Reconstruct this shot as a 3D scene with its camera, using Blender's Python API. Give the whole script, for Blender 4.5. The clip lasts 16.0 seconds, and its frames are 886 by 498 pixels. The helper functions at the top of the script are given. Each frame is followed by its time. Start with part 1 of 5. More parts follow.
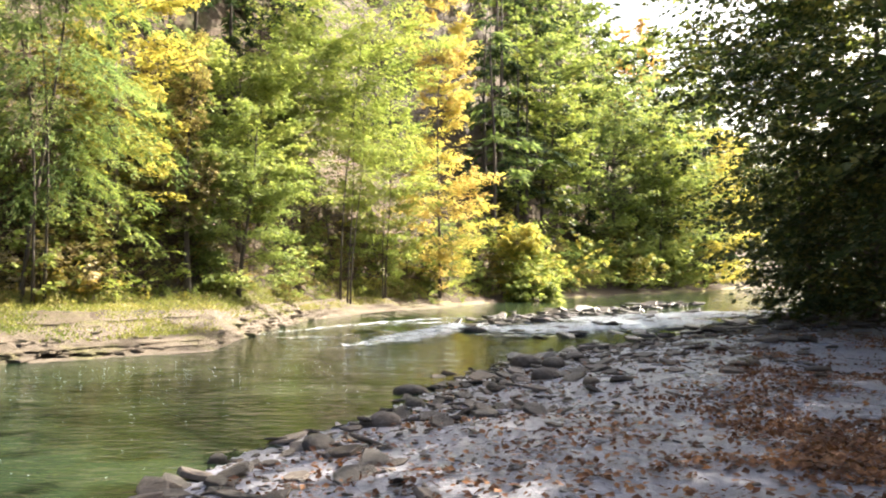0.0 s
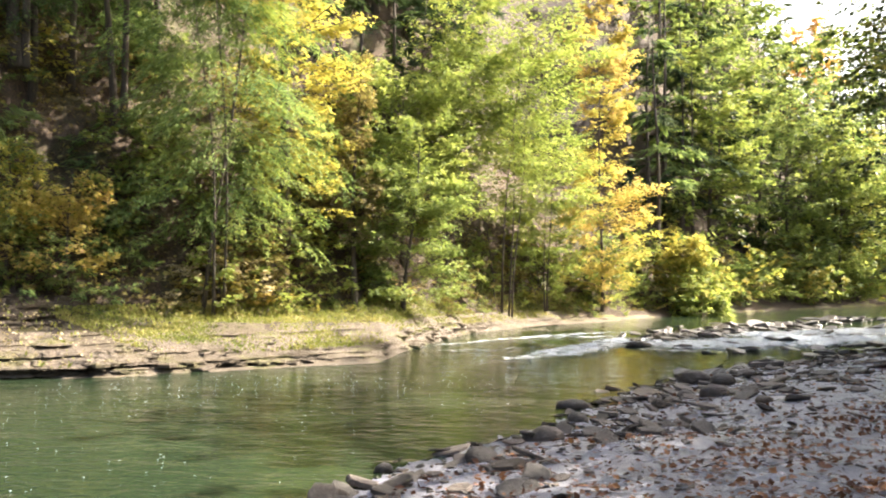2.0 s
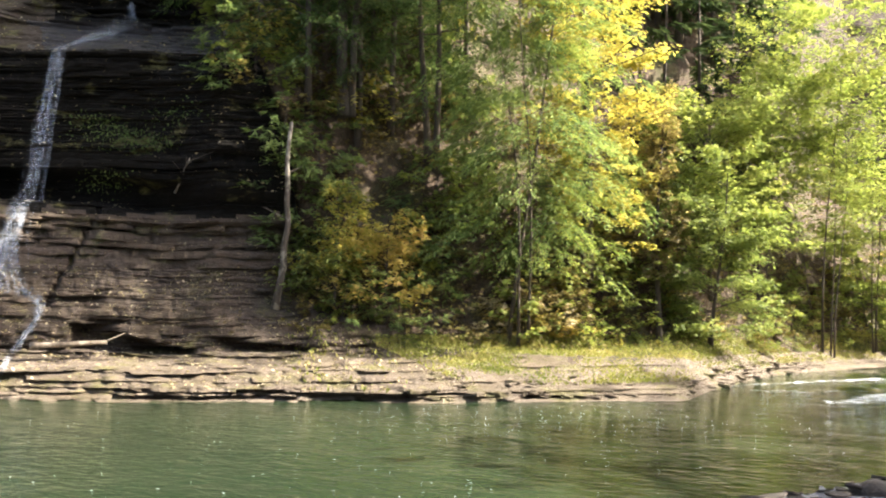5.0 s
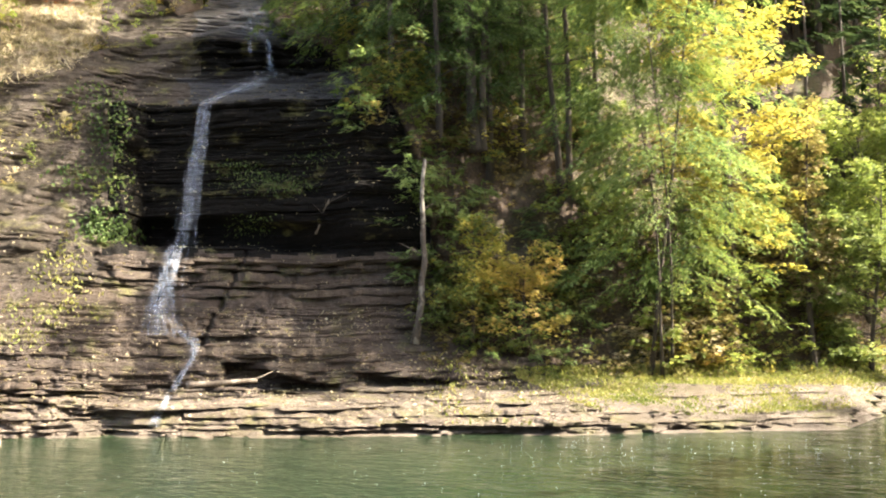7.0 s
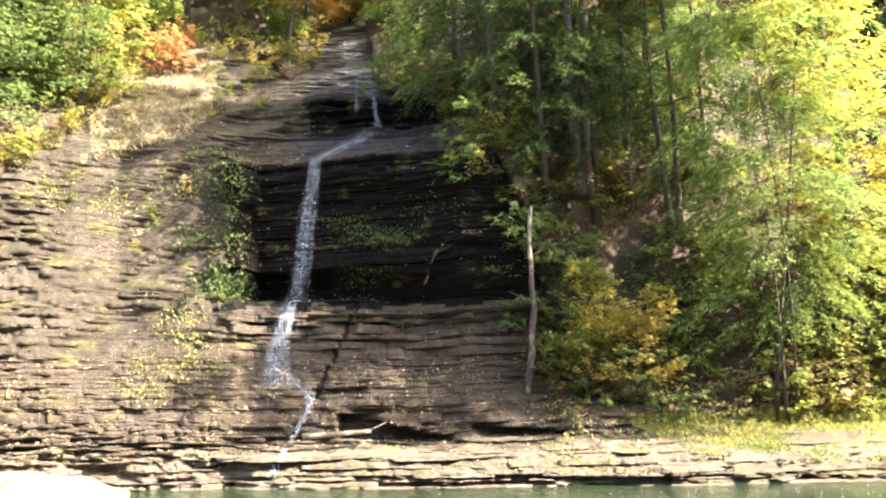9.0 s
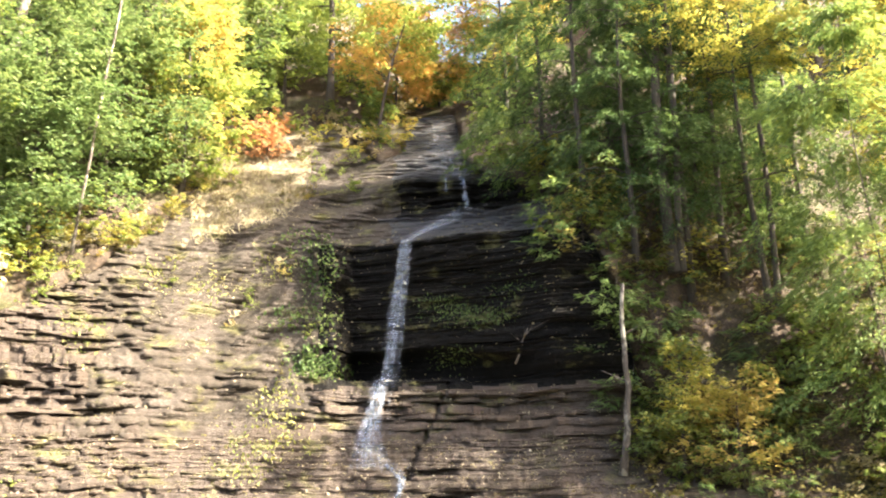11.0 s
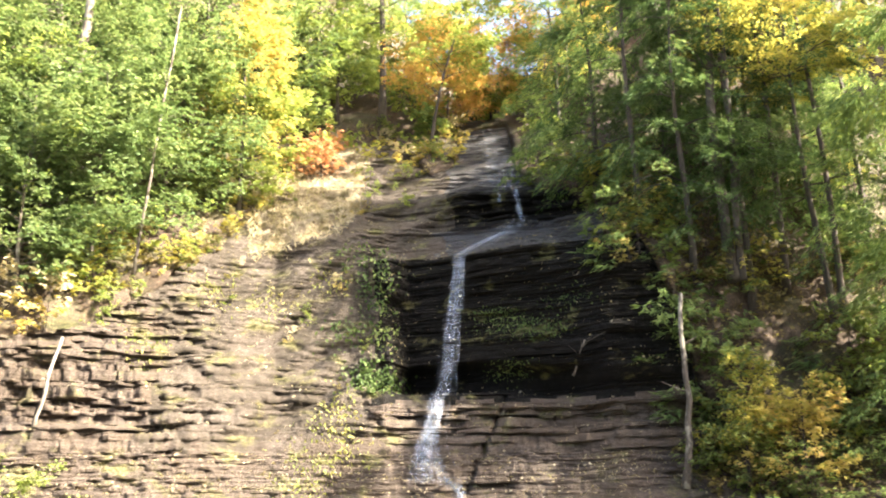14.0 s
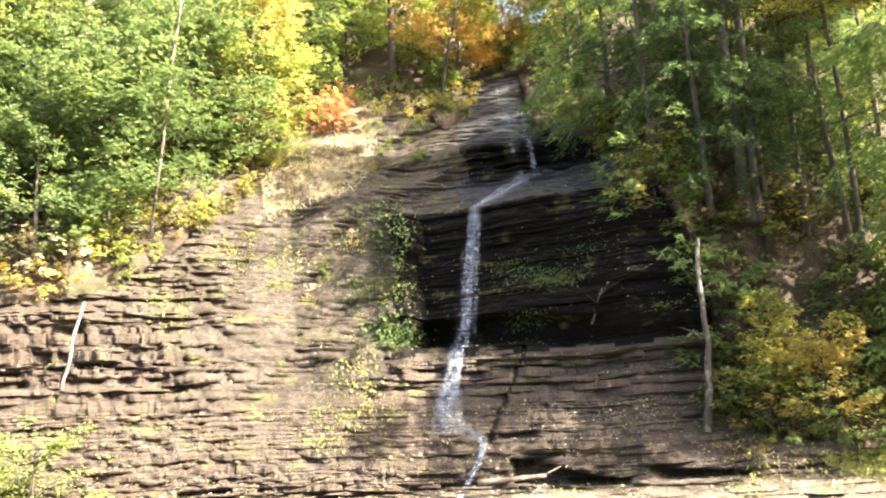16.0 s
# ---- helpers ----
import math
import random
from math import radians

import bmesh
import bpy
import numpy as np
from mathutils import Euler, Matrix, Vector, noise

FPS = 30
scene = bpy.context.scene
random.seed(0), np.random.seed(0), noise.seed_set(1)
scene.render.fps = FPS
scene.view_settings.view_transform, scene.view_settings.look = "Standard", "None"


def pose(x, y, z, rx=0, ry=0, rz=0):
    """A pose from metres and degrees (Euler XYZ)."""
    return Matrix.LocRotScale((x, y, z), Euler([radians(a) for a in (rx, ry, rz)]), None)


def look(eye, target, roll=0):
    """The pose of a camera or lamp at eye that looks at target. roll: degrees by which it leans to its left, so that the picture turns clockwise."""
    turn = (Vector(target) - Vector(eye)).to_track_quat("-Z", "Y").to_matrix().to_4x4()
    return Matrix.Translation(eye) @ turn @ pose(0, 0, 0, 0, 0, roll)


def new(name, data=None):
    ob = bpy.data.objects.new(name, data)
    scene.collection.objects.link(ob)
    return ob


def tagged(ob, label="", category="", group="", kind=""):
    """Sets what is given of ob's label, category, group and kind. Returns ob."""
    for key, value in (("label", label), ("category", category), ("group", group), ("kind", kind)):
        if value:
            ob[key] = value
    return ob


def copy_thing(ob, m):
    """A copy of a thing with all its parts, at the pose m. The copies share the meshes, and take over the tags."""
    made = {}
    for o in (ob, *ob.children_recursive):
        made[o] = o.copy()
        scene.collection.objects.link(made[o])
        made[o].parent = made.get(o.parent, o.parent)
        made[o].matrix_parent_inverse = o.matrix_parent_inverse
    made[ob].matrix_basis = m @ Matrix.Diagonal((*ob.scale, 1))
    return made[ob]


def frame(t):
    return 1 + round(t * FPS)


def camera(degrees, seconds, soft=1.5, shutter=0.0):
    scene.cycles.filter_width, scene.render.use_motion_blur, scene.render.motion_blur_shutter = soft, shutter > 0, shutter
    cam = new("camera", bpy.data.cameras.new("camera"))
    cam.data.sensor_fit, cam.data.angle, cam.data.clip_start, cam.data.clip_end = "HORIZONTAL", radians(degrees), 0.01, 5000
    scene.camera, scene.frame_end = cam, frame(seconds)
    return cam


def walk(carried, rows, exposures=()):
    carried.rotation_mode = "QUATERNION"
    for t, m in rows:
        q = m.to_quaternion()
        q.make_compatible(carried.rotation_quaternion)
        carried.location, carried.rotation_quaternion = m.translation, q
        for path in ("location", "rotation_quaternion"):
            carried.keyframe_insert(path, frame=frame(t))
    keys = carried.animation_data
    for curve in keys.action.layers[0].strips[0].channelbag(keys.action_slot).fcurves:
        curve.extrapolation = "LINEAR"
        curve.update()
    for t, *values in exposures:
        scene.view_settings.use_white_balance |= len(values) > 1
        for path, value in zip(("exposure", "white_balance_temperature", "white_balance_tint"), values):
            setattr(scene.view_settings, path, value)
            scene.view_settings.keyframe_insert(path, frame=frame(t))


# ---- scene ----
# A creek below a wooded shale gorge with a side waterfall, in autumn sun.
# Water level is z = 0; plan angles ("az") count in degrees to the left of +y.
cam = camera(51.7, 16.0, soft=2.05)
PATH = [
    (0.0, 0, 0, 2.0, 91.00, -0.30, -0.00),
    (0.5, 0, 0, 2.0, 91.96, -0.12, 2.56),
    (1.0, 0, 0, 2.0, 92.18, -0.49, 4.56),
    (1.5, 0, 0, 2.0, 91.74, -0.57, 7.18),
    (2.0, 0, 0, 2.0, 91.80, -0.15, 10.08),
    (2.5, 0, 0, 2.0, 91.74, 0.01, 12.77),
    (3.0, 0, 0, 2.0, 91.88, -0.45, 15.66),
    (3.5, 0, 0, 2.0, 92.80, 0.10, 20.36),
    (4.0, 0, 0, 2.0, 93.51, -0.25, 23.50),
    (4.5, 0, 0, 2.0, 93.76, -0.39, 26.35),
    (5.0, 0, 0, 2.0, 93.72, -0.92, 28.86),
    (7.5, 0, 0, 2.0, 96.63, 1.19, 39.21),
    (8.0, 0, 0, 2.0, 97.65, 1.39, 40.73),
    (8.5, 0, 0, 2.0, 98.15, 1.41, 42.61),
    (9.0, 0, 0, 2.0, 98.85, 1.56, 44.44),
    (9.5, 0, 0, 2.0, 100.10, 1.26, 46.11),
    (10.0, 0, 0, 2.0, 101.48, 0.88, 47.97),
    (12.5, 0, 0, 2.0, 105.99, 1.14, 51.88),
    (13.0, 0, 0, 2.0, 106.10, 0.82, 52.65),
    (13.5, 0, 0, 2.0, 105.57, 0.85, 53.28),
    (14.0, 0, 0, 2.0, 104.81, 1.35, 53.67),
    (14.5, 0, 0, 2.0, 103.97, 1.84, 53.81),
    (15.0, 0, 0, 2.0, 103.25, 2.19, 54.36),
    (15.5, 0, 0, 2.0, 102.50, 2.51, 54.75),
    (16.0, 0, 0, 2.0, 101.94, 3.01, 55.06),
]
walk(cam, [(r[0], pose(*r[1:])) for r in PATH],
     exposures=[(0, 2.45), (3, 2.42), (5, 2.42), (8, 2.87), (12.5, 3.16), (16, 3.16)])

# ---- light ----
SUN_AZ, SUN_EL = -54.0, 37.0
world = bpy.data.worlds.new("sky")
scene.world = world
world.use_nodes = True
wn = world.node_tree.nodes
sky = wn.new("ShaderNodeTexSky")
sky.sky_type, sky.sun_disc = "NISHITA", False
sky.sun_elevation, sky.sun_rotation = radians(SUN_EL), radians(-SUN_AZ)
sky.air_density, sky.dust_density, sky.ozone_density = 1.0, 6.0, 1.0
wn["Background"].inputs["Strength"].default_value = 0.1
world.node_tree.links.new(sky.outputs["Color"], wn["Background"].inputs["Color"])

sun = new("sun", bpy.data.lights.new("sun", "SUN"))
sun.data.energy, sun.data.angle, sun.data.color = 5.0, radians(0.6), (1.0, 0.93, 0.80)
sd = Vector((-math.sin(radians(SUN_AZ)) * math.cos(radians(SUN_EL)),
             math.cos(radians(SUN_AZ)) * math.cos(radians(SUN_EL)), math.sin(radians(SUN_EL))))
sun.matrix_world = look(sd * 100, (0, 0, 0))


# ---- small tools ----
def ramp(nt, fac, stops):
    n = nt.nodes.new("ShaderNodeValToRGB")
    el = n.color_ramp.elements
    while len(el) < len(stops):
        el.new(0.5)
    for e, (p, c) in zip(el, stops):
        e.position, e.color = p, (*c, 1)
    nt.links.new(fac, n.inputs[0])
    return n.outputs[0]


def noise_tex(nt, vec, scale, detail=4.0, rough=0.55, dist=0.0):
    n = nt.nodes.new("ShaderNodeTexNoise")
    n.inputs["Scale"].default_value, n.inputs["Detail"].default_value = scale, detail
    n.inputs["Roughness"].default_value, n.inputs["Distortion"].default_value = rough, dist
    if vec is not None:
        nt.links.new(vec, n.inputs["Vector"])
    return n.outputs["Fac"]


def mathn(nt, op, a, b=0.0, c=0.0):
    n = nt.nodes.new("ShaderNodeMath")
    n.operation = op
    for i, v in enumerate((a, b, c)):
        if isinstance(v, (int, float)):
            n.inputs[i].default_value = v
        else:
            nt.links.new(v, n.inputs[i])
    return n.outputs[0]


def mixc(nt, fac, a, b, mode="MIX"):
    n = nt.nodes.new("ShaderNodeMix")
    n.data_type, n.blend_type = "RGBA", mode
    for i, v in ((0, fac), (6, a), (7, b)):
        if isinstance(v, (int, float)):
            n.inputs[i].default_value = v
        elif isinstance(v, tuple):
            n.inputs[i].default_value = (*v, 1)
        else:
            nt.links.new(v, n.inputs[i])
    return n.outputs[2]


def mapped(nt, scale=(1, 1, 1), source="Object", turn=(0, 0, 0)):
    tc = nt.nodes.new("ShaderNodeTexCoord")
    mp = nt.nodes.new("ShaderNodeMapping")
    mp.inputs["Scale"].default_value = scale
    mp.inputs["Rotation"].default_value = turn
    nt.links.new(tc.outputs[source], mp.inputs["Vector"])
    return mp.outputs[0]


def bumped(nt, shader, height, strength=0.5, distance=0.05):
    b = nt.nodes.new("ShaderNodeBump")
    b.inputs["Strength"].default_value, b.inputs["Distance"].default_value = strength, distance
    nt.links.new(height, b.inputs["Height"])
    nt.links.new(b.outputs[0], shader.inputs["Normal"])


def material(name):
    m = bpy.data.materials.new(name)
    m.use_nodes = True
    return m, m.node_tree, m.node_tree.nodes["Principled BSDF"]


# ---- materials ----
def leaf_material(name, stops, gloss=0.35, through_light=0.45, patch=0.5):
    m, nt, bs = material(name)
    geo = nt.nodes.new("ShaderNodeNewGeometry")
    v = mapped(nt)
    big = noise_tex(nt, v, patch, 3.0)
    f = mathn(nt, "ADD", mathn(nt, "MULTIPLY", geo.outputs["Random Per Island"], 0.55), mathn(nt, "MULTIPLY_ADD", big, 1.5, -0.52))
    col = ramp(nt, f, stops)
    dark = ramp(nt, noise_tex(nt, v, 22.0, 2.0), [(0.3, (0.75, 0.75, 0.75)), (0.7, (1.1, 1.1, 1.1))])
    col = mixc(nt, 1.0, col, dark, "MULTIPLY")
    nt.links.new(col, bs.inputs["Base Color"])
    bs.inputs["Roughness"].default_value = 0.6
    bs.inputs["Specular IOR Level"].default_value = gloss * 0.7
    tr = nt.nodes.new("ShaderNodeBsdfTranslucent")
    nt.links.new(mixc(nt, 1.0, col, (1.12, 1.14, 0.85), "MULTIPLY"), tr.inputs["Color"])
    mx = nt.nodes.new("ShaderNodeMixShader")
    mx.inputs[0].default_value = through_light
    nt.links.new(bs.outputs[0], mx.inputs[1])
    nt.links.new(tr.outputs[0], mx.inputs[2])
    nt.links.new(mx.outputs[0], nt.nodes["Material Output"].inputs["Surface"])
    return m


LEAF = {
    "hemlock": leaf_material("hemlock_needles", [(0.1, (0.09, 0.135, 0.05)), (0.5, (0.185, 0.25, 0.09)), (0.9, (0.33, 0.39, 0.135))], 0.1, 0.45),
    # Hemlock needles again, darkened so their colour holds the shade beside the falls.
    "conifer": leaf_material("shade_dark_needles", [(0.1, (0.046, 0.08, 0.03)), (0.5, (0.098, 0.15, 0.057)), (0.9, (0.22, 0.28, 0.1))], 0.1, 0.35),
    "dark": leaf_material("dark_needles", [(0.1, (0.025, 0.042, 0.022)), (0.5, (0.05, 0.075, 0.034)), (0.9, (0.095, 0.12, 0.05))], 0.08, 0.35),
    "green": leaf_material("green_leaves", [(0.1, (0.12, 0.16, 0.05)), (0.5, (0.22, 0.27, 0.085)), (0.9, (0.35, 0.37, 0.12))], 0.3, 0.48),
    "fresh": leaf_material("fresh_green_leaves", [(0.1, (0.0902, 0.139, 0.0533)), (0.5, (0.164, 0.217, 0.0861)), (0.9, (0.254, 0.291, 0.115))], 0.3, 0.48),
    "lime": leaf_material("lime_leaves", [(0.1, (0.15, 0.2, 0.05)), (0.5, (0.27, 0.32, 0.085)), (0.9, (0.42, 0.42, 0.125))], 0.3, 0.5),
    "yellow": leaf_material("yellow_leaves", [(0.1, (0.25, 0.26, 0.06)), (0.45, (0.42, 0.37, 0.09)), (0.9, (0.52, 0.42, 0.12))], 0.3, 0.55),
    "gold": leaf_material("golden_leaves", [(0.1, (0.4, 0.36, 0.1)), (0.5, (0.52, 0.41, 0.135)), (0.9, (0.56, 0.37, 0.15))], 0.3, 0.55),
    "orange": leaf_material("orange_leaves", [(0.1, (0.45, 0.37, 0.09)), (0.5, (0.62, 0.38, 0.12)), (0.9, (0.64, 0.32, 0.14))], 0.3, 0.5),
    "sumac": leaf_material("sumac_leaves", [(0.1, (0.4, 0.22, 0.1)), (0.5, (0.55, 0.27, 0.15)), (0.9, (0.6, 0.36, 0.22))], 0.2, 0.45),
    # Olive kept very dark; the near bank's backlit shade is in the colour.
    "olive": leaf_material("shaded_olive_leaves", [(0.1, (0.028, 0.042, 0.015)), (0.55, (0.055, 0.074, 0.022)), (0.95, (0.21, 0.185, 0.05))], 0.3, 0.35),
    "vine": leaf_material("vine_leaves", [(0.1, (0.045, 0.075, 0.02)), (0.5, (0.1, 0.145, 0.04)), (0.9, (0.2, 0.23, 0.07))], 0.3, 0.35),
    "brush": leaf_material("brown_brush", [(0.1, (0.1, 0.075, 0.035)), (0.5, (0.24, 0.19, 0.075)), (0.9, (0.38, 0.33, 0.12))], 0.2, 0.4, 1.2),
    "brown": leaf_material("dry_leaves", [(0.1, (0.06, 0.027, 0.015)), (0.5, (0.15, 0.06, 0.028)), (0.9, (0.33, 0.15, 0.06))], 0.3, 0.15, 2.0),
    "straw": leaf_material("dry_grass", [(0.1, (0.25, 0.2, 0.11)), (0.5, (0.45, 0.37, 0.22)), (0.9, (0.65, 0.56, 0.4))], 0.2, 0.3),
    "grass": leaf_material("bank_grass", [(0.1, (0.14, 0.17, 0.04)), (0.5, (0.26, 0.27, 0.07)), (0.9, (0.42, 0.36, 0.13))], 0.2, 0.3),
}


def bark_material(name, a, b, pale=None):
    m, nt, bs = material(name)
    v = mapped(nt, (6, 6, 1.2))
    n1 = noise_tex(nt, v, 3.0, 6.0, 0.65)
    col = ramp(nt, n1, [(0.3, a), (0.7, b)])
    if pale:
        col = mixc(nt, ramp(nt, noise_tex(nt, mapped(nt, (2, 2, 1.5)), 1.6, 3.0), [(0.5, (0, 0, 0)), (0.62, (1, 1, 1))]), col, pale)
    nt.links.new(col, bs.inputs["Base Color"])
    bs.inputs["Roughness"].default_value = 0.9
    bumped(nt, bs, n1, 0.8, 0.03)
    return m


BARK = bark_material("bark", (0.03, 0.023, 0.018), (0.105, 0.08, 0.06))
BARK_DEAD = bark_material("mottled_dead_bark", (0.04, 0.03, 0.022), (0.13, 0.1, 0.075), (0.3, 0.26, 0.2))
BARK_PALE = bark_material("pale_bark", (0.08, 0.062, 0.045), (0.19, 0.152, 0.115), (0.27, 0.235, 0.19))


def rock_material(name, cols, moss=0.5, rough=0.85, spec=0.3, band=1.0, relief=0.08):
    """Thin-bedded crumbling shale: bands by height, flakes, stains, moss and lichen patches."""
    m, nt, bs = material(name)
    flat = mapped(nt, (0.5, 0.5, 10.0))
    beds = noise_tex(nt, flat, 1.0, 6.0, 0.75, 0.5)
    fine = noise_tex(nt, mapped(nt, (5, 5, 13)), 2.0, 8.0, 0.75, 0.3)
    flake = noise_tex(nt, mapped(nt, (1, 1, 2.2)), 5.5, 6.0, 0.8, 0.6)
    mixv = mathn(nt, "ADD", mathn(nt, "MULTIPLY", fine, 0.4), mathn(nt, "ADD", mathn(nt, "MULTIPLY", beds, 0.35 * band), mathn(nt, "MULTIPLY", flake, 0.6 - 0.35 * band)))
    col = ramp(nt, mixv, [(0.34, cols[0]), (0.5, cols[1]), (0.64, cols[2])])
    stain = noise_tex(nt, mapped(nt, (0.6, 0.6, 0.35)), 1.0, 6.0, 0.65, 0.5)
    col = mixc(nt, ramp(nt, stain, [(0.42, (0, 0, 0)), (0.66, (0.75, 0.75, 0.75))]), col, mixc(nt, fine, cols[3], tuple(0.5 * c for c in cols[3])))
    if moss > 0:
        mo = noise_tex(nt, mapped(nt, (1, 1, 1.8)), 0.9, 8.0, 0.7, 0.3)
        col = mixc(nt, ramp(nt, mo, [(0.6 - 0.1 * moss, (0, 0, 0)), (0.7 - 0.1 * moss, (0.8, 0.8, 0.8))]), col,
                   ramp(nt, flake, [(0.35, (0.06, 0.065, 0.02)), (0.62, (0.25, 0.22, 0.085))]))
    nt.links.new(col, bs.inputs["Base Color"])
    bs.inputs["Roughness"].default_value = rough
    bs.inputs["Specular IOR Level"].default_value = spec
    bumped(nt, bs, mathn(nt, "ADD", fine, mathn(nt, "ADD", mathn(nt, "MULTIPLY", beds, 1.2 * band), mathn(nt, "MULTIPLY", flake, 1.6))), 1.0, relief)
    return m


ROCK = rock_material("shale", [(0.0264, 0.0184, 0.0144), (0.0896, 0.0664, 0.0504), (0.224, 0.173, 0.132), (0.124, 0.0864, 0.0544)], 0.5)
# Wet rock pushed near black: the overhang's shade is in its colour too.
ROCK_WET_SHADED = rock_material("shaded_wet_shale", [(0.005, 0.0042, 0.0035), (0.011, 0.009, 0.0075), (0.03, 0.025, 0.02), (0.015, 0.012, 0.008)], 0.3, 0.75, 0.12)
ROCK_PALE = rock_material("pale_shale", [(0.05, 0.038, 0.028), (0.18, 0.14, 0.106), (0.37, 0.3, 0.235), (0.18, 0.137, 0.08)], 0.7, 0.8, 0.3)
ROCK_CLAY = rock_material("weathered_shale", [(0.0416, 0.0318, 0.0243), (0.106, 0.0832, 0.0643), (0.205, 0.167, 0.13), (0.0643, 0.05, 0.0318)], 0.65, 0.9, 0.2, 0.08, 0.08)
ROCK_DAMP = rock_material("damp_grey_shale", [(0.021, 0.0189, 0.0196), (0.0455, 0.0406, 0.042), (0.084, 0.0756, 0.077), (0.035, 0.0301, 0.028)], 0.0, 0.45, 0.4, 0.5, 0.05)
RUBBLE = rock_material("straw_coloured_rubble", [(0.13, 0.1, 0.065), (0.29, 0.235, 0.16), (0.46, 0.39, 0.28), (0.25, 0.19, 0.1)], 0.6, 0.95, 0.1, 0.1, 0.12)
STONE = rock_material("river_stone", [(0.03, 0.023, 0.019), (0.078, 0.063, 0.053), (0.18, 0.155, 0.138), (0.075, 0.052, 0.037)], 0.0, 0.6, 0.4, 0.6, 0.015)


def vary_stone(m):
    nt = m.node_tree
    bs = nt.nodes["Principled BSDF"]
    old = bs.inputs["Base Color"].links[0].from_socket
    oi, ge = nt.nodes.new("ShaderNodeObjectInfo"), nt.nodes.new("ShaderNodeNewGeometry")
    f = mathn(nt, "FRACT", mathn(nt, "ADD", oi.outputs["Random"], ge.outputs["Random Per Island"]))
    nt.links.new(mixc(nt, 1.0, old, ramp(nt, f, [(0.0, (0.6, 0.56, 0.52)), (0.5, (1.0, 0.98, 0.95)), (0.85, (1.25, 1.1, 0.92)), (1.0, (1.8, 1.75, 1.7))]), "MULTIPLY"), bs.inputs["Base Color"])


vary_stone(STONE)
STONE_WET = rock_material("wet_river_stone", [(0.02, 0.016, 0.014), (0.05, 0.041, 0.035), (0.11, 0.093, 0.08), (0.05, 0.037, 0.026)], 0.0, 0.35, 0.5, 0.6, 0.015)
vary_stone(STONE_WET)


def soil_material():
    m, nt, bs = material("leaf_litter_soil")
    v = mapped(nt)
    n1 = noise_tex(nt, v, 14.0, 6.0, 0.75)
    n2 = noise_tex(nt, v, 0.6, 5.0, 0.6, 0.4)
    col = ramp(nt, n1, [(0.3, (0.024, 0.017, 0.011)), (0.5, (0.068, 0.044, 0.027)), (0.68, (0.17, 0.112, 0.066))])
    col = mixc(nt, ramp(nt, n2, [(0.5, (0, 0, 0)), (0.72, (0.85, 0.85, 0.85))]), col, ramp(nt, n1, [(0.3, (0.045, 0.055, 0.016)), (0.7, (0.14, 0.14, 0.045))]))
    nt.links.new(col, bs.inputs["Base Color"])
    bs.inputs["Roughness"].default_value = 0.95
    bumped(nt, bs, n1, 1.0, 0.1)
    return m


def sand_material():
    m, nt, bs = material("damp_sandy_mud")
    v = mapped(nt)
    n1 = noise_tex(nt, v, 1.3, 6.0, 0.6, 0.4)
    n2 = noise_tex(nt, v, 30.0, 5.0, 0.7)
    # Blue-grey base: the sky's sheen on the mud is put into the colour.
    col = ramp(nt, n1, [(0.3, (0.12, 0.113, 0.126)), (0.5, (0.24, 0.236, 0.28)), (0.72, (0.37, 0.37, 0.45))])
    col = mixc(nt, 0.55, col, ramp(nt, n2, [(0.3, (0.08, 0.069, 0.07)), (0.7, (0.34, 0.332, 0.385))]))
    nt.links.new(col, bs.inputs["Base Color"])
    nt.links.new(ramp(nt, n1, [(0.35, (0.45, 0.45, 0.45)), (0.6, (0.22, 0.22, 0.22))]), bs.inputs["Roughness"])
    bumped(nt, bs, mathn(nt, "ADD", n2, mathn(nt, "MULTIPLY", n1, 3.0)), 0.8, 0.035)
    return m


def water_material():
    m, nt, bs = material("creek_water")
    v = mapped(nt, (1, 1, 1), "Object", (0, 0, radians(-35)))
    st = mapped(nt, (0.8, 1.5, 1), "Object", (0, 0, radians(62)))
    n1 = noise_tex(nt, st, 0.9, 1.0, 0.5, 0.6)
    n2 = noise_tex(nt, st, 4.2, 2.0, 0.5, 0.5)
    deep = noise_tex(nt, v, 0.12, 2.0)
    col = ramp(nt, deep, [(0.35, (0.015, 0.026, 0.013)), (0.65, (0.029, 0.044, 0.022))])
    nt.links.new(col, bs.inputs["Base Color"])
    bs.inputs["Roughness"].default_value = 0.03
    bs.inputs["IOR"].default_value = 1.33
    bumped(nt, bs, mathn(nt, "ADD", mathn(nt, "MULTIPLY", n1, 0.7), mathn(nt, "MULTIPLY", n2, 0.6)), 0.85, 0.05)
    return m


def glint_material(name, rough=0.3):
    m, nt, bs = material(name)
    v = mapped(nt, (1, 1, 1))
    n = noise_tex(nt, v, 9.0, 5.0, 0.7)
    nt.links.new(ramp(nt, n, [(0.3, (0.55, 0.6, 0.66)), (0.6, (0.85, 0.88, 0.9))]), bs.inputs["Base Color"])
    bs.inputs["Roughness"].default_value = rough
    bumped(nt, bs, n, 0.8, 0.04)
    return m


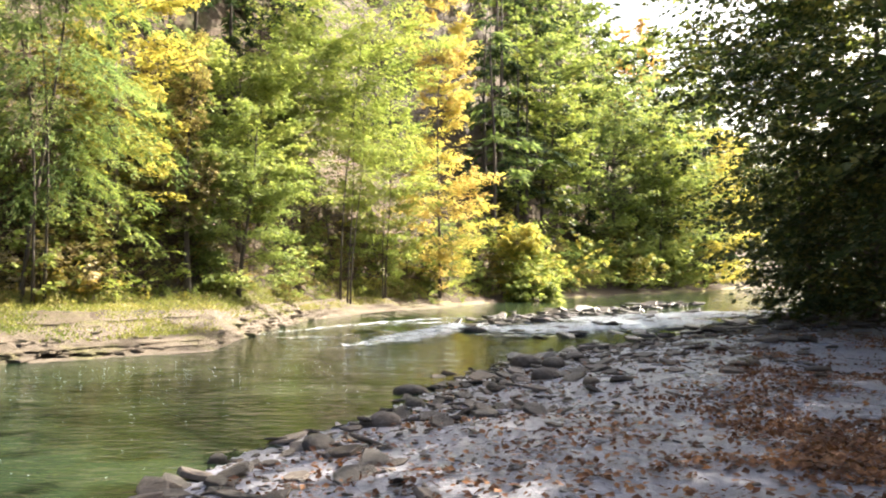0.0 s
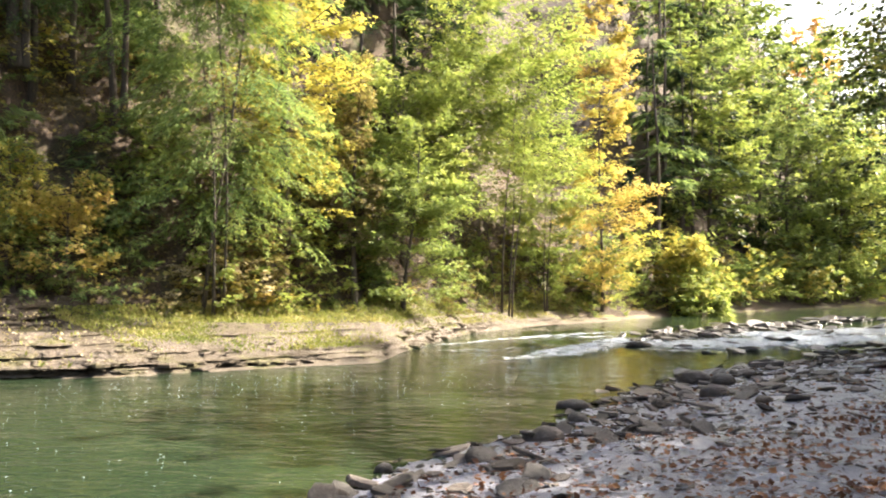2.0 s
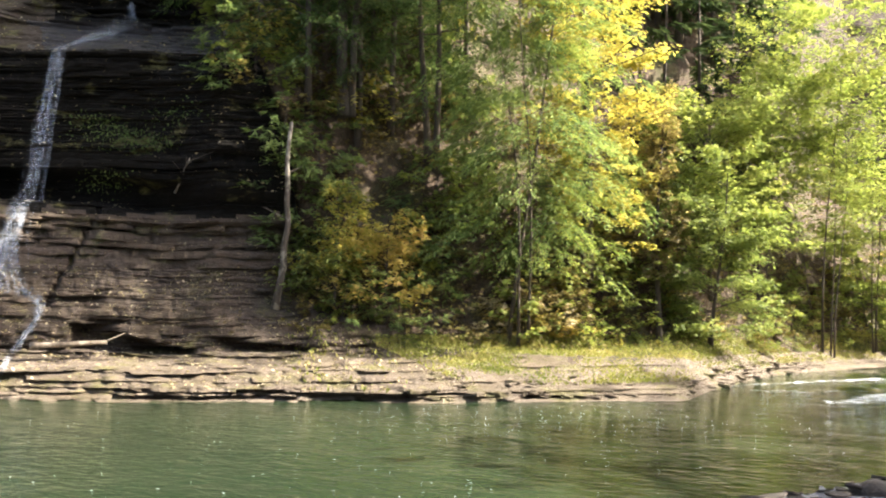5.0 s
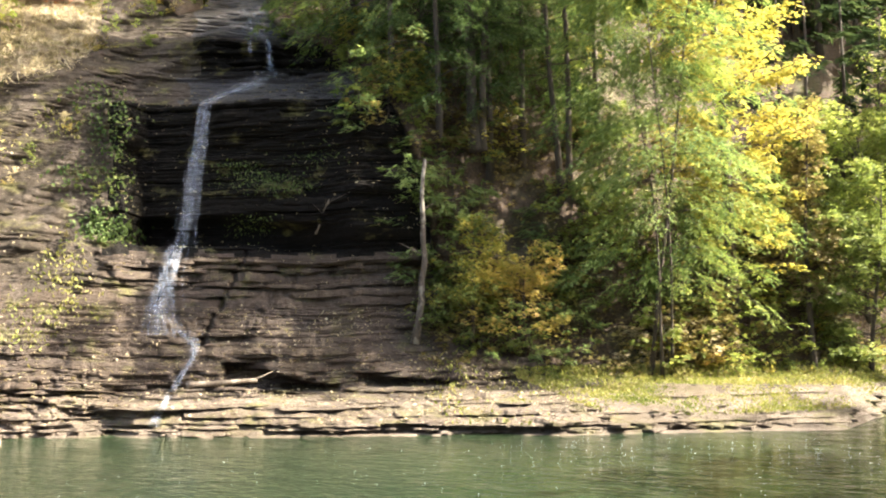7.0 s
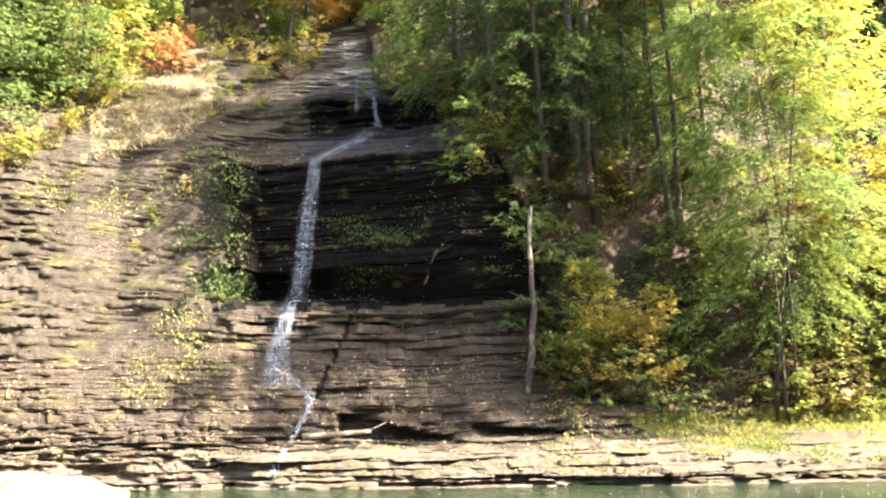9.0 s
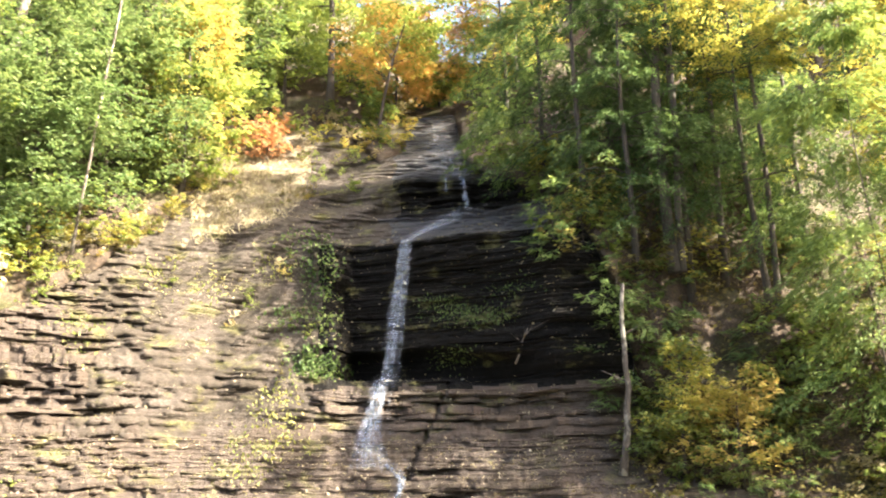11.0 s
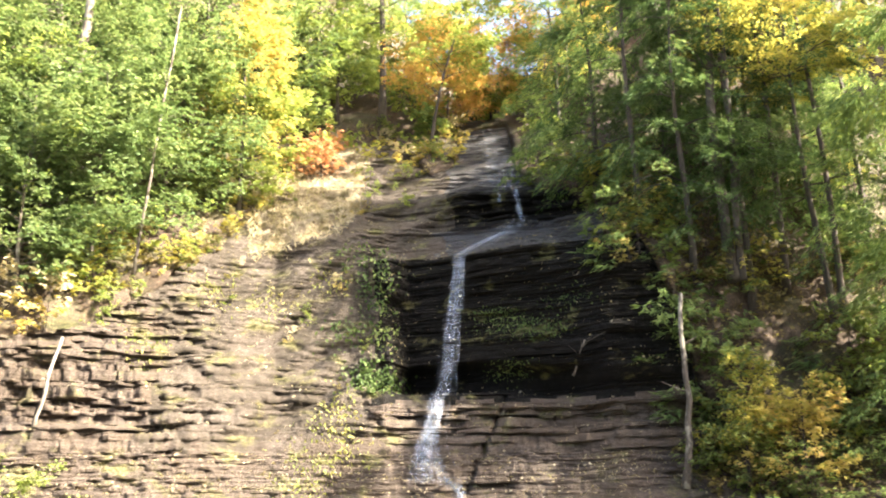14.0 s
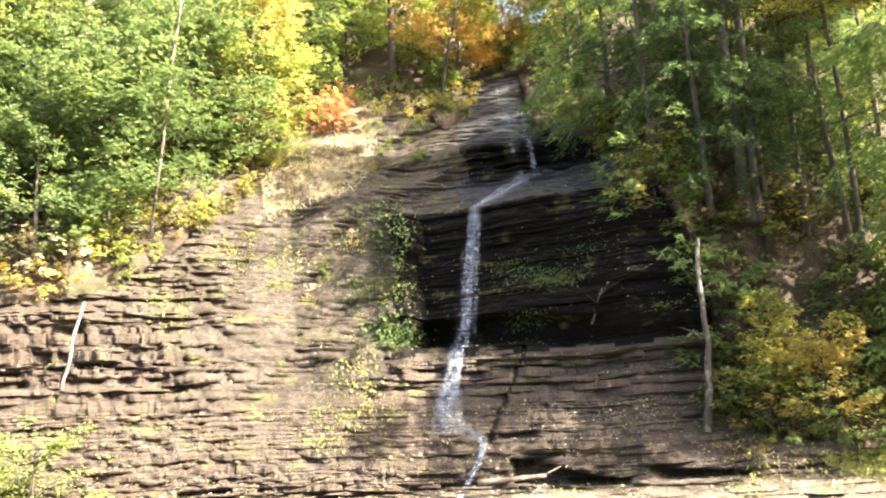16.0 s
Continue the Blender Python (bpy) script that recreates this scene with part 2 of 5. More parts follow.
def bench_material():
    m, nt, bs = material("gravelly_bank")
    v = mapped(nt)
    n1 = noise_tex(nt, v, 11.0, 7.0, 0.8)
    n2 = noise_tex(nt, v, 0.9, 6.0, 0.65, 0.4)
    col = ramp(nt, n1, [(0.34, (0.06, 0.044, 0.031)), (0.5, (0.165, 0.128, 0.092)), (0.64, (0.33, 0.265, 0.2))])
    col = mixc(nt, ramp(nt, n2, [(0.44, (0, 0, 0)), (0.6, (0.85, 0.85, 0.85))]), col, ramp(nt, n1, [(0.35, (0.12, 0.125, 0.035)), (0.65, (0.36, 0.33, 0.1))]))
    nt.links.new(col, bs.inputs["Base Color"])
    bs.inputs["Roughness"].default_value = 0.95
    bumped(nt, bs, n1, 1.0, 0.12)
    return m


BENCH = bench_material()
PALE_SAND = rock_material("pale_sand", [(0.2, 0.155, 0.11), (0.27, 0.215, 0.155), (0.36, 0.295, 0.22), (0.24, 0.18, 0.12)], 0.0, 0.95, 0.1, 0.0, 0.02)
def riffle_material():
    """White froth with holes in it, thinning out where the water runs smooth."""
    m, nt, bs = material("white_froth")
    st = mapped(nt, (1.0, 2.6, 1), "Object", (0, 0, radians(60)))
    n1 = noise_tex(nt, st, 4.5, 6.0, 0.72, 0.8)
    n2 = noise_tex(nt, mapped(nt), 14.0, 3.0, 0.6, 0.2)
    at_ = nt.nodes.new("ShaderNodeAttribute")
    at_.attribute_name = "froth"
    f = mathn(nt, "ADD", mathn(nt, "ADD", mathn(nt, "MULTIPLY", n1, 1.0), mathn(nt, "MULTIPLY", n2, 0.4)), mathn(nt, "MULTIPLY_ADD", at_.outputs["Fac"], 0.6, -0.8))
    nt.links.new(ramp(nt, n1, [(0.4, (0.4, 0.46, 0.53)), (0.65, (0.8, 0.85, 0.9))]), bs.inputs["Base Color"])
    bs.inputs["Roughness"].default_value = 0.35
    bumped(nt, bs, n1, 0.9, 0.1)
    tr = nt.nodes.new("ShaderNodeBsdfTransparent")
    mx = nt.nodes.new("ShaderNodeMixShader")
    nt.links.new(ramp(nt, f, [(0.18, (0, 0, 0)), (0.42, (0.9, 0.9, 0.9))]), mx.inputs[0])
    nt.links.new(tr.outputs[0], mx.inputs[1])
    nt.links.new(bs.outputs[0], mx.inputs[2])
    nt.links.new(mx.outputs[0], nt.nodes["Material Output"].inputs["Surface"])
    return m


RIFFLE = riffle_material()
SOIL, SAND, WATER, GLINT = soil_material(), sand_material(), water_material(), glint_material("white_water")


# ---- mesh helpers ----
def mesh_of(name, verts, faces, mat, smooth=False):
    me = bpy.data.meshes.new(name)
    me.from_pydata([tuple(v) for v in verts], [], faces)
    for mm in (mat if isinstance(mat, (list, tuple)) else [mat]):
        me.materials.append(mm)
    if smooth:
        me.polygons.foreach_set("use_smooth", [True] * len(me.polygons))
    me.update()
    return me


def quads_mesh(name, verts, quads, mats, smooth=False, index=None):
    """A mesh from arrays: verts (n, 3), quads (m, 4)."""
    verts, quads = np.asarray(verts, dtype=np.float32), np.asarray(quads, dtype=np.int32)
    me = bpy.data.meshes.new(name)
    me.vertices.add(len(verts))
    me.vertices.foreach_set("co", verts.ravel())
    me.loops.add(quads.size)
    me.loops.foreach_set("vertex_index", quads.ravel())
    me.polygons.add(len(quads))
    me.polygons.foreach_set("loop_start", np.arange(0, quads.size, 4, dtype=np.int32))
    for mm in mats:
        me.materials.append(mm)
    if index is not None:
        me.polygons.foreach_set("material_index", np.asarray(index, dtype=np.int32))
    me.polygons.foreach_set("use_smooth", np.full(len(quads), smooth, dtype=bool))
    me.update(calc_edges=True)
    me.validate()
    return me


def grid_quads(rows, cols):
    i = np.arange(rows * cols).reshape(rows, cols)
    return np.stack([i[:-1, :-1], i[:-1, 1:], i[1:, 1:], i[1:, :-1]], -1).reshape(-1, 4)


def tube(points, radii, sides=7):
    """Verts and faces of a tapered tube along points."""
    vs, fs = [], []
    pts = [Vector(p) for p in points]
    for i, (p, r) in enumerate(zip(pts, radii)):
        d = (pts[min(i + 1, len(pts) - 1)] - pts[max(i - 1, 0)]).normalized()
        a = d.cross(Vector((0.31, 0.95, 0.07))).normalized()
        b = d.cross(a)
        for k in range(sides):
            t = 2 * math.pi * k / sides
            vs.append(p + (a * math.cos(t) + b * math.sin(t)) * r)
    for i in range(len(pts) - 1):
        for k in range(sides):
            k2 = (k + 1) % sides
            fs.append((i * sides + k, i * sides + k2, (i + 1) * sides + k2, (i + 1) * sides + k))
    fs.append(tuple(range(sides))[::-1])
    fs.append(tuple((len(pts) - 1) * sides + k for k in range(sides)))
    return vs, fs


def part(name, me, parent, label=""):
    ob = new(name, me)
    ob.parent = parent
    if label:
        tagged(ob, label)
    return ob


def smooth01(x, a, b):
    t = np.clip((np.asarray(x, dtype=float) - a) / (b - a), 0, 1)
    return t * t * (3 - 2 * t)


def hash01(*ks):
    """Repeatable numbers in 0..1 from integer arrays."""
    h = np.zeros(np.broadcast(*[np.asarray(k) for k in ks]).shape)
    for i, k in enumerate(ks):
        h = h + np.asarray(k) * (12.9898 + 65.233 * i)
    s = np.sin(h) * 43758.5453
    return s - np.floor(s)


def vnoise(x, y, seed=0):
    """Smooth value noise in -1..1 on arrays."""
    xi, yi = np.floor(x), np.floor(y)
    fx, fy = x - xi, y - yi
    fx, fy = fx * fx * (3 - 2 * fx), fy * fy * (3 - 2 * fy)
    g = lambda a, b: hash01(xi + a, yi + b, seed + 0 * xi)
    return 2 * ((g(0, 0) * (1 - fx) + g(1, 0) * fx) * (1 - fy) + (g(0, 1) * (1 - fx) + g(1, 1) * fx) * fy) - 1


def fbm(x, y, seed=0, octaves=4):
    s, a = 0, 1.0
    for o in range(octaves):
        s = s + a * vnoise(x * 2 ** o, y * 2 ** o, seed + 7 * o)
        a *= 0.5
    return s


# ---- the far bank as plan angle -> (height, distance) profiles ----
STATIONS = {
    130: [(-0.6, 32), (0, 33), (0.6, 34.5), (5.6, 37), (12, 43), (35, 66)],
    100: [(-0.6, 25), (0, 26), (0.6, 27), (3.9, 28), (4.1, 28.9), (5.6, 29.2), (12, 36), (35, 58)],
    88: [(-0.6, 22), (0, 22.6), (0.6, 23.4), (3.5, 24.4), (3.7, 25.2), (5.6, 25.6), (7, 27.5), (12, 32), (35, 54)],
    76: [(-0.6, 21.6), (0, 22.2), (0.6, 23.0), (3.6, 24.0), (3.8, 24.9), (5.6, 25.3), (7, 27.0), (12, 31.5), (35, 52)],
    70: [(-0.6, 21.4), (0, 22.0), (0.6, 23.0), (3.6, 24.6), (6, 26.4), (8.6, 28.4), (12, 31.5), (35, 52)],
    64: [(-0.6, 21), (0, 21.9), (0.6, 22.8), (3.6, 25.2), (6, 27.2), (9, 29.2), (11.4, 30.8), (14, 34), (35, 54)],
    57.2: [(-0.6, 20), (0, 21.3), (0.6, 22.5), (1, 23.1), (4.7, 25.8), (9, 27.6), (10.5, 30), (13, 33), (20, 40), (35, 56)],
    56: [(-0.6, 19.8), (0, 20.6), (0.6, 22), (1, 23.1), (4.7, 26.2), (4.9, 28.2), (5.5, 28.1), (5.7, 27.6), (9.3, 28.6), (10.7, 30.4), (12.6, 32.4), (20, 40), (35, 58)],
    52: [(-0.6, 19.2), (0, 20), (0.6, 21.6), (0.9, 23), (4.7, 26), (4.9, 27.5), (5.5, 27.4), (5.7, 26.7), (9.1, 27.5), (10.9, 30.3), (12.1, 30.5), (12.5, 31.4), (18, 39.8), (24, 52), (35, 74)],
    47: [(-0.6, 18.8), (0, 19.6), (0.6, 21.2), (0.9, 22.8), (4.5, 25.7), (4.7, 26.6), (5.3, 26.4), (5.5, 25.6), (9.1, 26.4), (10.6, 29.6), (12, 30.3), (12.6, 31.6), (18, 39), (24, 50), (35, 70)],
    43: [(-0.6, 18.7), (0, 19.4), (0.6, 21), (1.0, 22.6), (4.3, 25.0), (4.6, 25.4), (5.2, 24.9), (8.4, 25.3), (10.2, 28.4), (18, 36), (35, 56)],
    39.5: [(-0.6, 18.7), (0, 19.4), (0.6, 20.9), (1.0, 22.4), (2.2, 24.3), (4.2, 25.1), (4.5, 25.5), (5.1, 25.0), (8.2, 25.6), (10, 28), (18, 35), (35, 54)],
    36.5: [(-0.6, 18.7), (0, 19.4), (0.6, 20.8), (1.0, 22.6), (2.2, 24.5), (5, 26), (9, 28), (18, 34), (35, 54)],
    30: [(-0.6, 18.7), (0, 19.4), (0.5, 20.6), (1.0, 24), (2.2, 25.6), (4, 27), (10, 31), (20, 40), (35, 58)],
    20: [(-0.6, 19.6), (0, 20.6), (0.4, 22.5), (0.9, 26.5), (2.4, 27.8), (4, 29), (10, 34), (20, 44), (35, 62)],
    14: [(-0.6, 20.6), (0, 21.8), (0.4, 24.5), (1.1, 30), (2.5, 31.5), (10, 38), (20, 48), (35, 66)],
    8: [(-0.6, 32), (0, 33.6), (0.4, 35), (0.9, 37), (2.5, 39.5), (8, 44), (10, 46.5), (20, 50), (35, 68)],
    5: [(-0.6, 35), (0, 37), (0.5, 40), (2, 42.5), (8, 50), (10, 54), (22, 57.5), (35, 75)],
    0: [(-0.6, 40), (0, 43), (0.5, 45.5), (2, 48), (8, 55), (10, 57), (22, 61), (35, 80)],
    -4: [(-0.6, 47), (0, 50), (0.5, 52), (2, 55), (10, 64), (30, 90), (35, 100)],
    -8: [(-0.6, 55), (0, 58), (1, 63), (4, 71), (15, 89), (30, 108), (35, 116)],
    -14: [(-0.6, 66), (0, 70), (0.8, 76), (4, 96), (12, 130), (16, 160), (18, 220)],
    -18: [(-0.6, 81), (0, 86), (1, 100), (3, 130), (8, 180), (12, 240), (14, 300)],
    -32: [(-0.6, 120), (0, 126), (1, 150), (3, 190), (8, 250), (12, 300), (14, 340)],
}
ST_AZ = np.array(sorted(STATIONS))


def bank_r(az, z):
    """Distance of the far bank's surface at plan angle az and height z (arrays)."""
    az, z = np.broadcast_arrays(np.asarray(az, dtype=float), np.asarray(z, dtype=float))
    k = np.clip(np.searchsorted(ST_AZ, az, side="right") - 1, 0, len(ST_AZ) - 2)
    rs = []
    for a in ST_AZ:
        zz, rr = zip(*STATIONS[float(a)])
        top = rr[-1] + np.maximum(z - zz[-1], 0) * 2.0
        rs.append(np.where(z > zz[-1], top, np.interp(z, zz, rr)))
    rs = np.stack(rs)
    lo = np.take_along_axis(rs, k[None], 0)[0]
    hi = np.take_along_axis(rs, (k + 1)[None], 0)[0]
    f = (az - ST_AZ[k]) / (ST_AZ[k + 1] - ST_AZ[k])
    return lo + (hi - lo) * f


ZS = np.linspace(-0.5, 40, 400)


def bank_z(az, r):
    """Height of the far bank at plan angle az and distance r."""
    return float(np.interp(r, np.maximum.accumulate(bank_r(np.full(400, az), ZS)), ZS))


def polar(az, r):
    a = np.radians(az)
    return -r * np.sin(a), r * np.cos(a)


TOP_AZ = [-1, 3, 6, 12, 20, 27, 30, 36, 37.6, 38.6, 41, 43, 45, 47.5, 48.4, 49, 51.6, 52.4, 54, 55.4, 57, 60, 63, 65.5, 69.5, 71, 76, 80, 100]
TOP_Z = [-0.4, 0.1, 0.25, 0.3, 0.4, 0.5, 0.8, 1.6, 2.2, 6.0, 9.0, 10.0, 11.5, 12.6, 13.5, 19, 19, 14.2, 13.4, 15.0, 15.8, 15.4, 13.4, 10.8, 8.7, 7.6, 6.0, 5.7, 5.7]


CLIFF = {}


def cliff_r(az, z):
    """Distance of the built rock face at plan angle az and height z."""
    j = int(np.clip(np.searchsorted(CLIFF["az"], az), 0, len(CLIFF["az"]) - 1))
    i = int(np.clip(np.searchsorted(CLIFF["z"], z - CLIFF["dip"][j] * float(smooth01(z, 0.2, 1.0))), 0, len(CLIFF["z"]) - 1))
    return float(CLIFF["r"][i, j])


def build_cliff():
    """Bedded rock face: a stack of layers, each with its own set-back, broken by joints."""
    az = np.concatenate([np.arange(-1, 30, 0.16), np.arange(30, 86, 0.125), np.arange(86, 100.1, 0.4)])
    rng = np.random.default_rng(4)
    edges = [-0.5]
    while edges[-1] < 19.2:
        edges.append(edges[-1] + rng.choice([0.05, 0.07, 0.1, 0.14, 0.2, 0.28], p=[0.2, 0.22, 0.23, 0.18, 0.12, 0.05]) * (0.4 if edges[-1] < 1.0 else 1))
    edges = np.array(edges)
    zs_rows, r_rows = [], []
    arc = np.radians(az) * 25.0
    top = np.interp(az, TOP_AZ, TOP_Z)
    dip = 0.12 * np.sin(arc * 0.25) + 0.05 * vnoise(arc * 0.6, arc * 0, 3)
    for k in range(len(edges) - 1):
        z0, z1 = edges[k], edges[k + 1]
        zm = np.full(az.shape, (z0 + z1) / 2)
        edge_n = 1.5 * vnoise(arc * 0.35, zm * 0.5, 44)
        smooth_zone = smooth01(az + edge_n, 56.8, 59) * (1 - smooth01(az + edge_n, 66, 71)) * smooth01(zm + edge_n * 0.5, 2.0, 4.0)
        smooth_zone = np.maximum(smooth_zone, 0.75 * smooth01(zm, 12.2, 12.6))
        smooth_zone = np.maximum(smooth_zone, 0.85 * smooth01(az, 52.2, 53.2) * (1 - smooth01(az, 57, 58.5)) * smooth01(zm, 10.4, 10.8))
        smooth_zone = np.maximum(smooth_zone, 0.85 * smooth01(az, 43, 45) * (1 - smooth01(az, 57, 58.5)) * smooth01(zm, 9.15, 9.5) * (1 - smooth01(zm, 10.4, 10.8)))
        amp = (0.34 - 0.3 * smooth_zone) * (1 + 0.2 * smooth01(az, 66, 70) * smooth01(zm, 3.2, 3.6)) * (1 - 0.3 * smooth01(az, 57, 60)) * (1 + 0.1 * (1 - smooth01(zm, 0.8, 1.1)))
        width = (0.9 + 3.0 * hash01(np.array(k), np.array(5))) * np.where(az > 57, 0.38, 0.9 if z0 < 1.1 else 1.0)
        cellf = (arc + 40 * hash01(np.array(k), np.array(9)) + 0.5 * vnoise(arc * 1.7, arc * 0 + k, 8)) / width
        cell = np.floor(cellf)
        near_joint = np.minimum(cellf - cell, 1 - cellf + cell) * width
        one = np.ones(az.shape)
        block = hash01(cell, one * k, one * 2) - 0.5
        bed = hash01(np.array(k), np.array(1)) - 0.5
        group = vnoise(one * k * 0.21, arc * 0.12, 6)
        crumbly = smooth01(az, 57, 60)
        off = amp * (((0.4 if z0 > 1.1 else 0.85) + 0.3 * crumbly) * block + (0.5 if z0 > 1.1 else 0.75) * (1 - 0.55 * crumbly) * bed + 0.9 * (1 - 0.5 * crumbly) * group) + (0.13 - 0.12 * smooth_zone) * fbm(arc * 1.4, zm * 1.2 + k * 0.3, 11)
        off = off * (1 - 0.3 * (1 - smooth01(az, 26, 33)))
        off = off + 0.06 * (1 - smooth_zone) * (1 - smooth01(near_joint, 0.0, 0.12))
        off = off + smooth_zone * (0.35 * fbm(arc * 0.5 + zm * 0.5, zm * 0.4, 31) + 0.14 * fbm(arc * 1.6 + zm * 1.8, zm * 1.0, 32))
        off = off + (0.07 + 0.07 * crumbly) * fbm(arc * 3.1, zm * 3.0 + k * 1.7, 33, 3) * (1 - 0.85 * smooth_zone)
        # hollows under some ledges, fading out at both ends
        hollow = (1 - 0.5 * crumbly) * smooth01(vnoise(arc * np.where(az > 58, 1.7, 0.6) + k * 3.1, one * k * 0.55, 17), 0.42, 0.8)
        off = off + 0.4 * (1 - 0.75 * smooth01(az, 54, 58) * (1 - smooth01(zm, 3.2, 3.6))) * hollow * (hash01(np.array(k), np.array(23)) > 0.45) * (1 - smooth_zone) * (0.65 + 0.35 * smooth01(az, 26, 33))
        # the lower faces are worn smooth; the middle of the left face stays rugged
        worn = smooth01(zm, 0.9, 1.2) * (1 - smooth01(zm + 0.4 * edge_n, 3.2, 3.7))
        off = off * (1 - 0.45 * worn)
        # the dark overhanging wall is smoother
        wall = smooth01(az, 37, 39) * (1 - smooth01(az + edge_n * 0.5, 57, 59)) * smooth01(zm, 4.3, 4.6) * (1 - smooth01(zm, 9.0, 9.4))
        off = off * (1 - 0.55 * wall)
        # a slanting joint across the lower face, and wedge-shaped hollows above the shelf
        if 1.9 < z0 < 4.5:
            off = off + 0.22 * (1 - smooth01(np.abs(az - (49.6 + (4.4 - z0) * 1.15) - 0.15 * vnoise(one * z0 * 3, one * 0, 5)), 0.06, 0.2))
        if 0.93 < z0 < 1.7:
            off = off + 0.75 * smooth01(az, 43.6, 44.4) * (1 - smooth01(az, 50.6, 51.2)) * smooth01(0.95 + 0.085 * (az - 43) - z0, 0, 0.12) + 0.5 * smooth01(az, 36, 37.5) * (1 - smooth01(az, 42, 43)) * smooth01(0.95 + 0.05 * (az - 35) - z0, 0, 0.12)
        for zf, w, e in ((z0 + 0.01, 0.0, k), (z0 + 0.5 * (z1 - z0), 0.025, k + 0.5), (z1 - 0.01, 0.0, k + 1)):
            wave = 0.025 * vnoise(arc * 0.8 + 13 * (e // 1), one * 0, 71) + 0.02 * vnoise(arc * 3.3 + 7 * (e // 1), one * 0, 72)
            zz = np.minimum(zf + wave * smooth01(zm, -0.2, 1.2) * (1 - 0.8 * np.maximum(smooth_zone, 0.7 * wall)), top + 0.4)
            jag = (0.7 * vnoise(zz * 0.8, one * 0, 81) + 0.35 * vnoise(zz * 2.9, one * 0, 82)) * smooth01(az, 53, 55.5) * (1 - smooth01(az, 60, 64)) * smooth01(zm, 4.2, 5.5)
            rr = bank_r(az + jag, zz) + off - w + (1 - 0.85 * smooth_zone) * (0.035 * vnoise(arc * 9, one * zf * 11.0, 13) + 0.03 * vnoise(arc * 4, one * zf * 5.0, 14))
            zs_rows.append(zz + dip * smooth01(zz, 0.2, 1.0))
            r_rows.append(rr)
    Z, R = np.array(zs_rows), np.array(r_rows)
    A = np.broadcast_to(az, Z.shape)
    X, Y = polar(A, R)
    q = grid_quads(*Z.shape)
    zc, ac = Z.ravel()[q].mean(1), A.ravel()[q].mean(1)
    keep = zc < np.interp(ac, TOP_AZ, TOP_Z) + 0.39
    q, zc, ac = q[keep], zc[keep], ac[keep]
    edge = 0.5 * vnoise(ac * 1.3, zc * 1.5, 21)
    # Damp wall of the overhang, where the colour also carries its shade.
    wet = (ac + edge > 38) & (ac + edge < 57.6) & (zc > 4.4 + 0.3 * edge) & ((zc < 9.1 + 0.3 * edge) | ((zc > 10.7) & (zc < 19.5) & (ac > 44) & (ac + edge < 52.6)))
    clay = ((ac + edge * 2 > 57.6) & (ac + edge * 2 < 71) & (zc > 3.2 + edge)) | ((ac + edge >= 52.6) & (ac < 58) & (zc > 10.7))
    shelf = (ac > 43) & (ac < 58) & (zc > 9.1 + 0.3 * edge) & (zc <= 10.7)
    damp_shelf = shelf & (ac + 2 * edge < 53.5)
    # Paler shale on the low shelf by the water.
    pale = zc < 0.85 + 0.5 * edge
    chute = (ac > 46.5) & (ac + edge < 52.8) & (zc > 12.5)
    straw = (ac + edge * 2 > 58.4) & (ac + 2 * edge < 65.5) & (zc > np.interp(ac, [58, 60, 64, 68], [12.6, 10.6, 9.8, 9.2]) + 1.2 * edge)
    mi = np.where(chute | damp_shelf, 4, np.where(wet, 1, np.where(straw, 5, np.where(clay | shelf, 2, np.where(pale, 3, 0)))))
    me = quads_mesh("cliff", np.stack([X.ravel(), Y.ravel(), Z.ravel()], -1), q[:, ::-1], [ROCK, ROCK_WET_SHADED, ROCK_CLAY, ROCK_PALE, ROCK_DAMP, RUBBLE], False, mi)
    me.polygons.foreach_set("use_smooth", (mi == 2) | (mi >= 4))
    CLIFF.update(az=az, z=np.array([e for k in range(len(edges) - 1) for e in (edges[k] + 0.012, (edges[k] + edges[k + 1]) / 2, edges[k + 1] - 0.012)]), r=R, dip=dip)
    return tagged(new("cliff", me), "bedded brown-grey shale cliff with broken ledges and moss", "cliff", kind="structure")


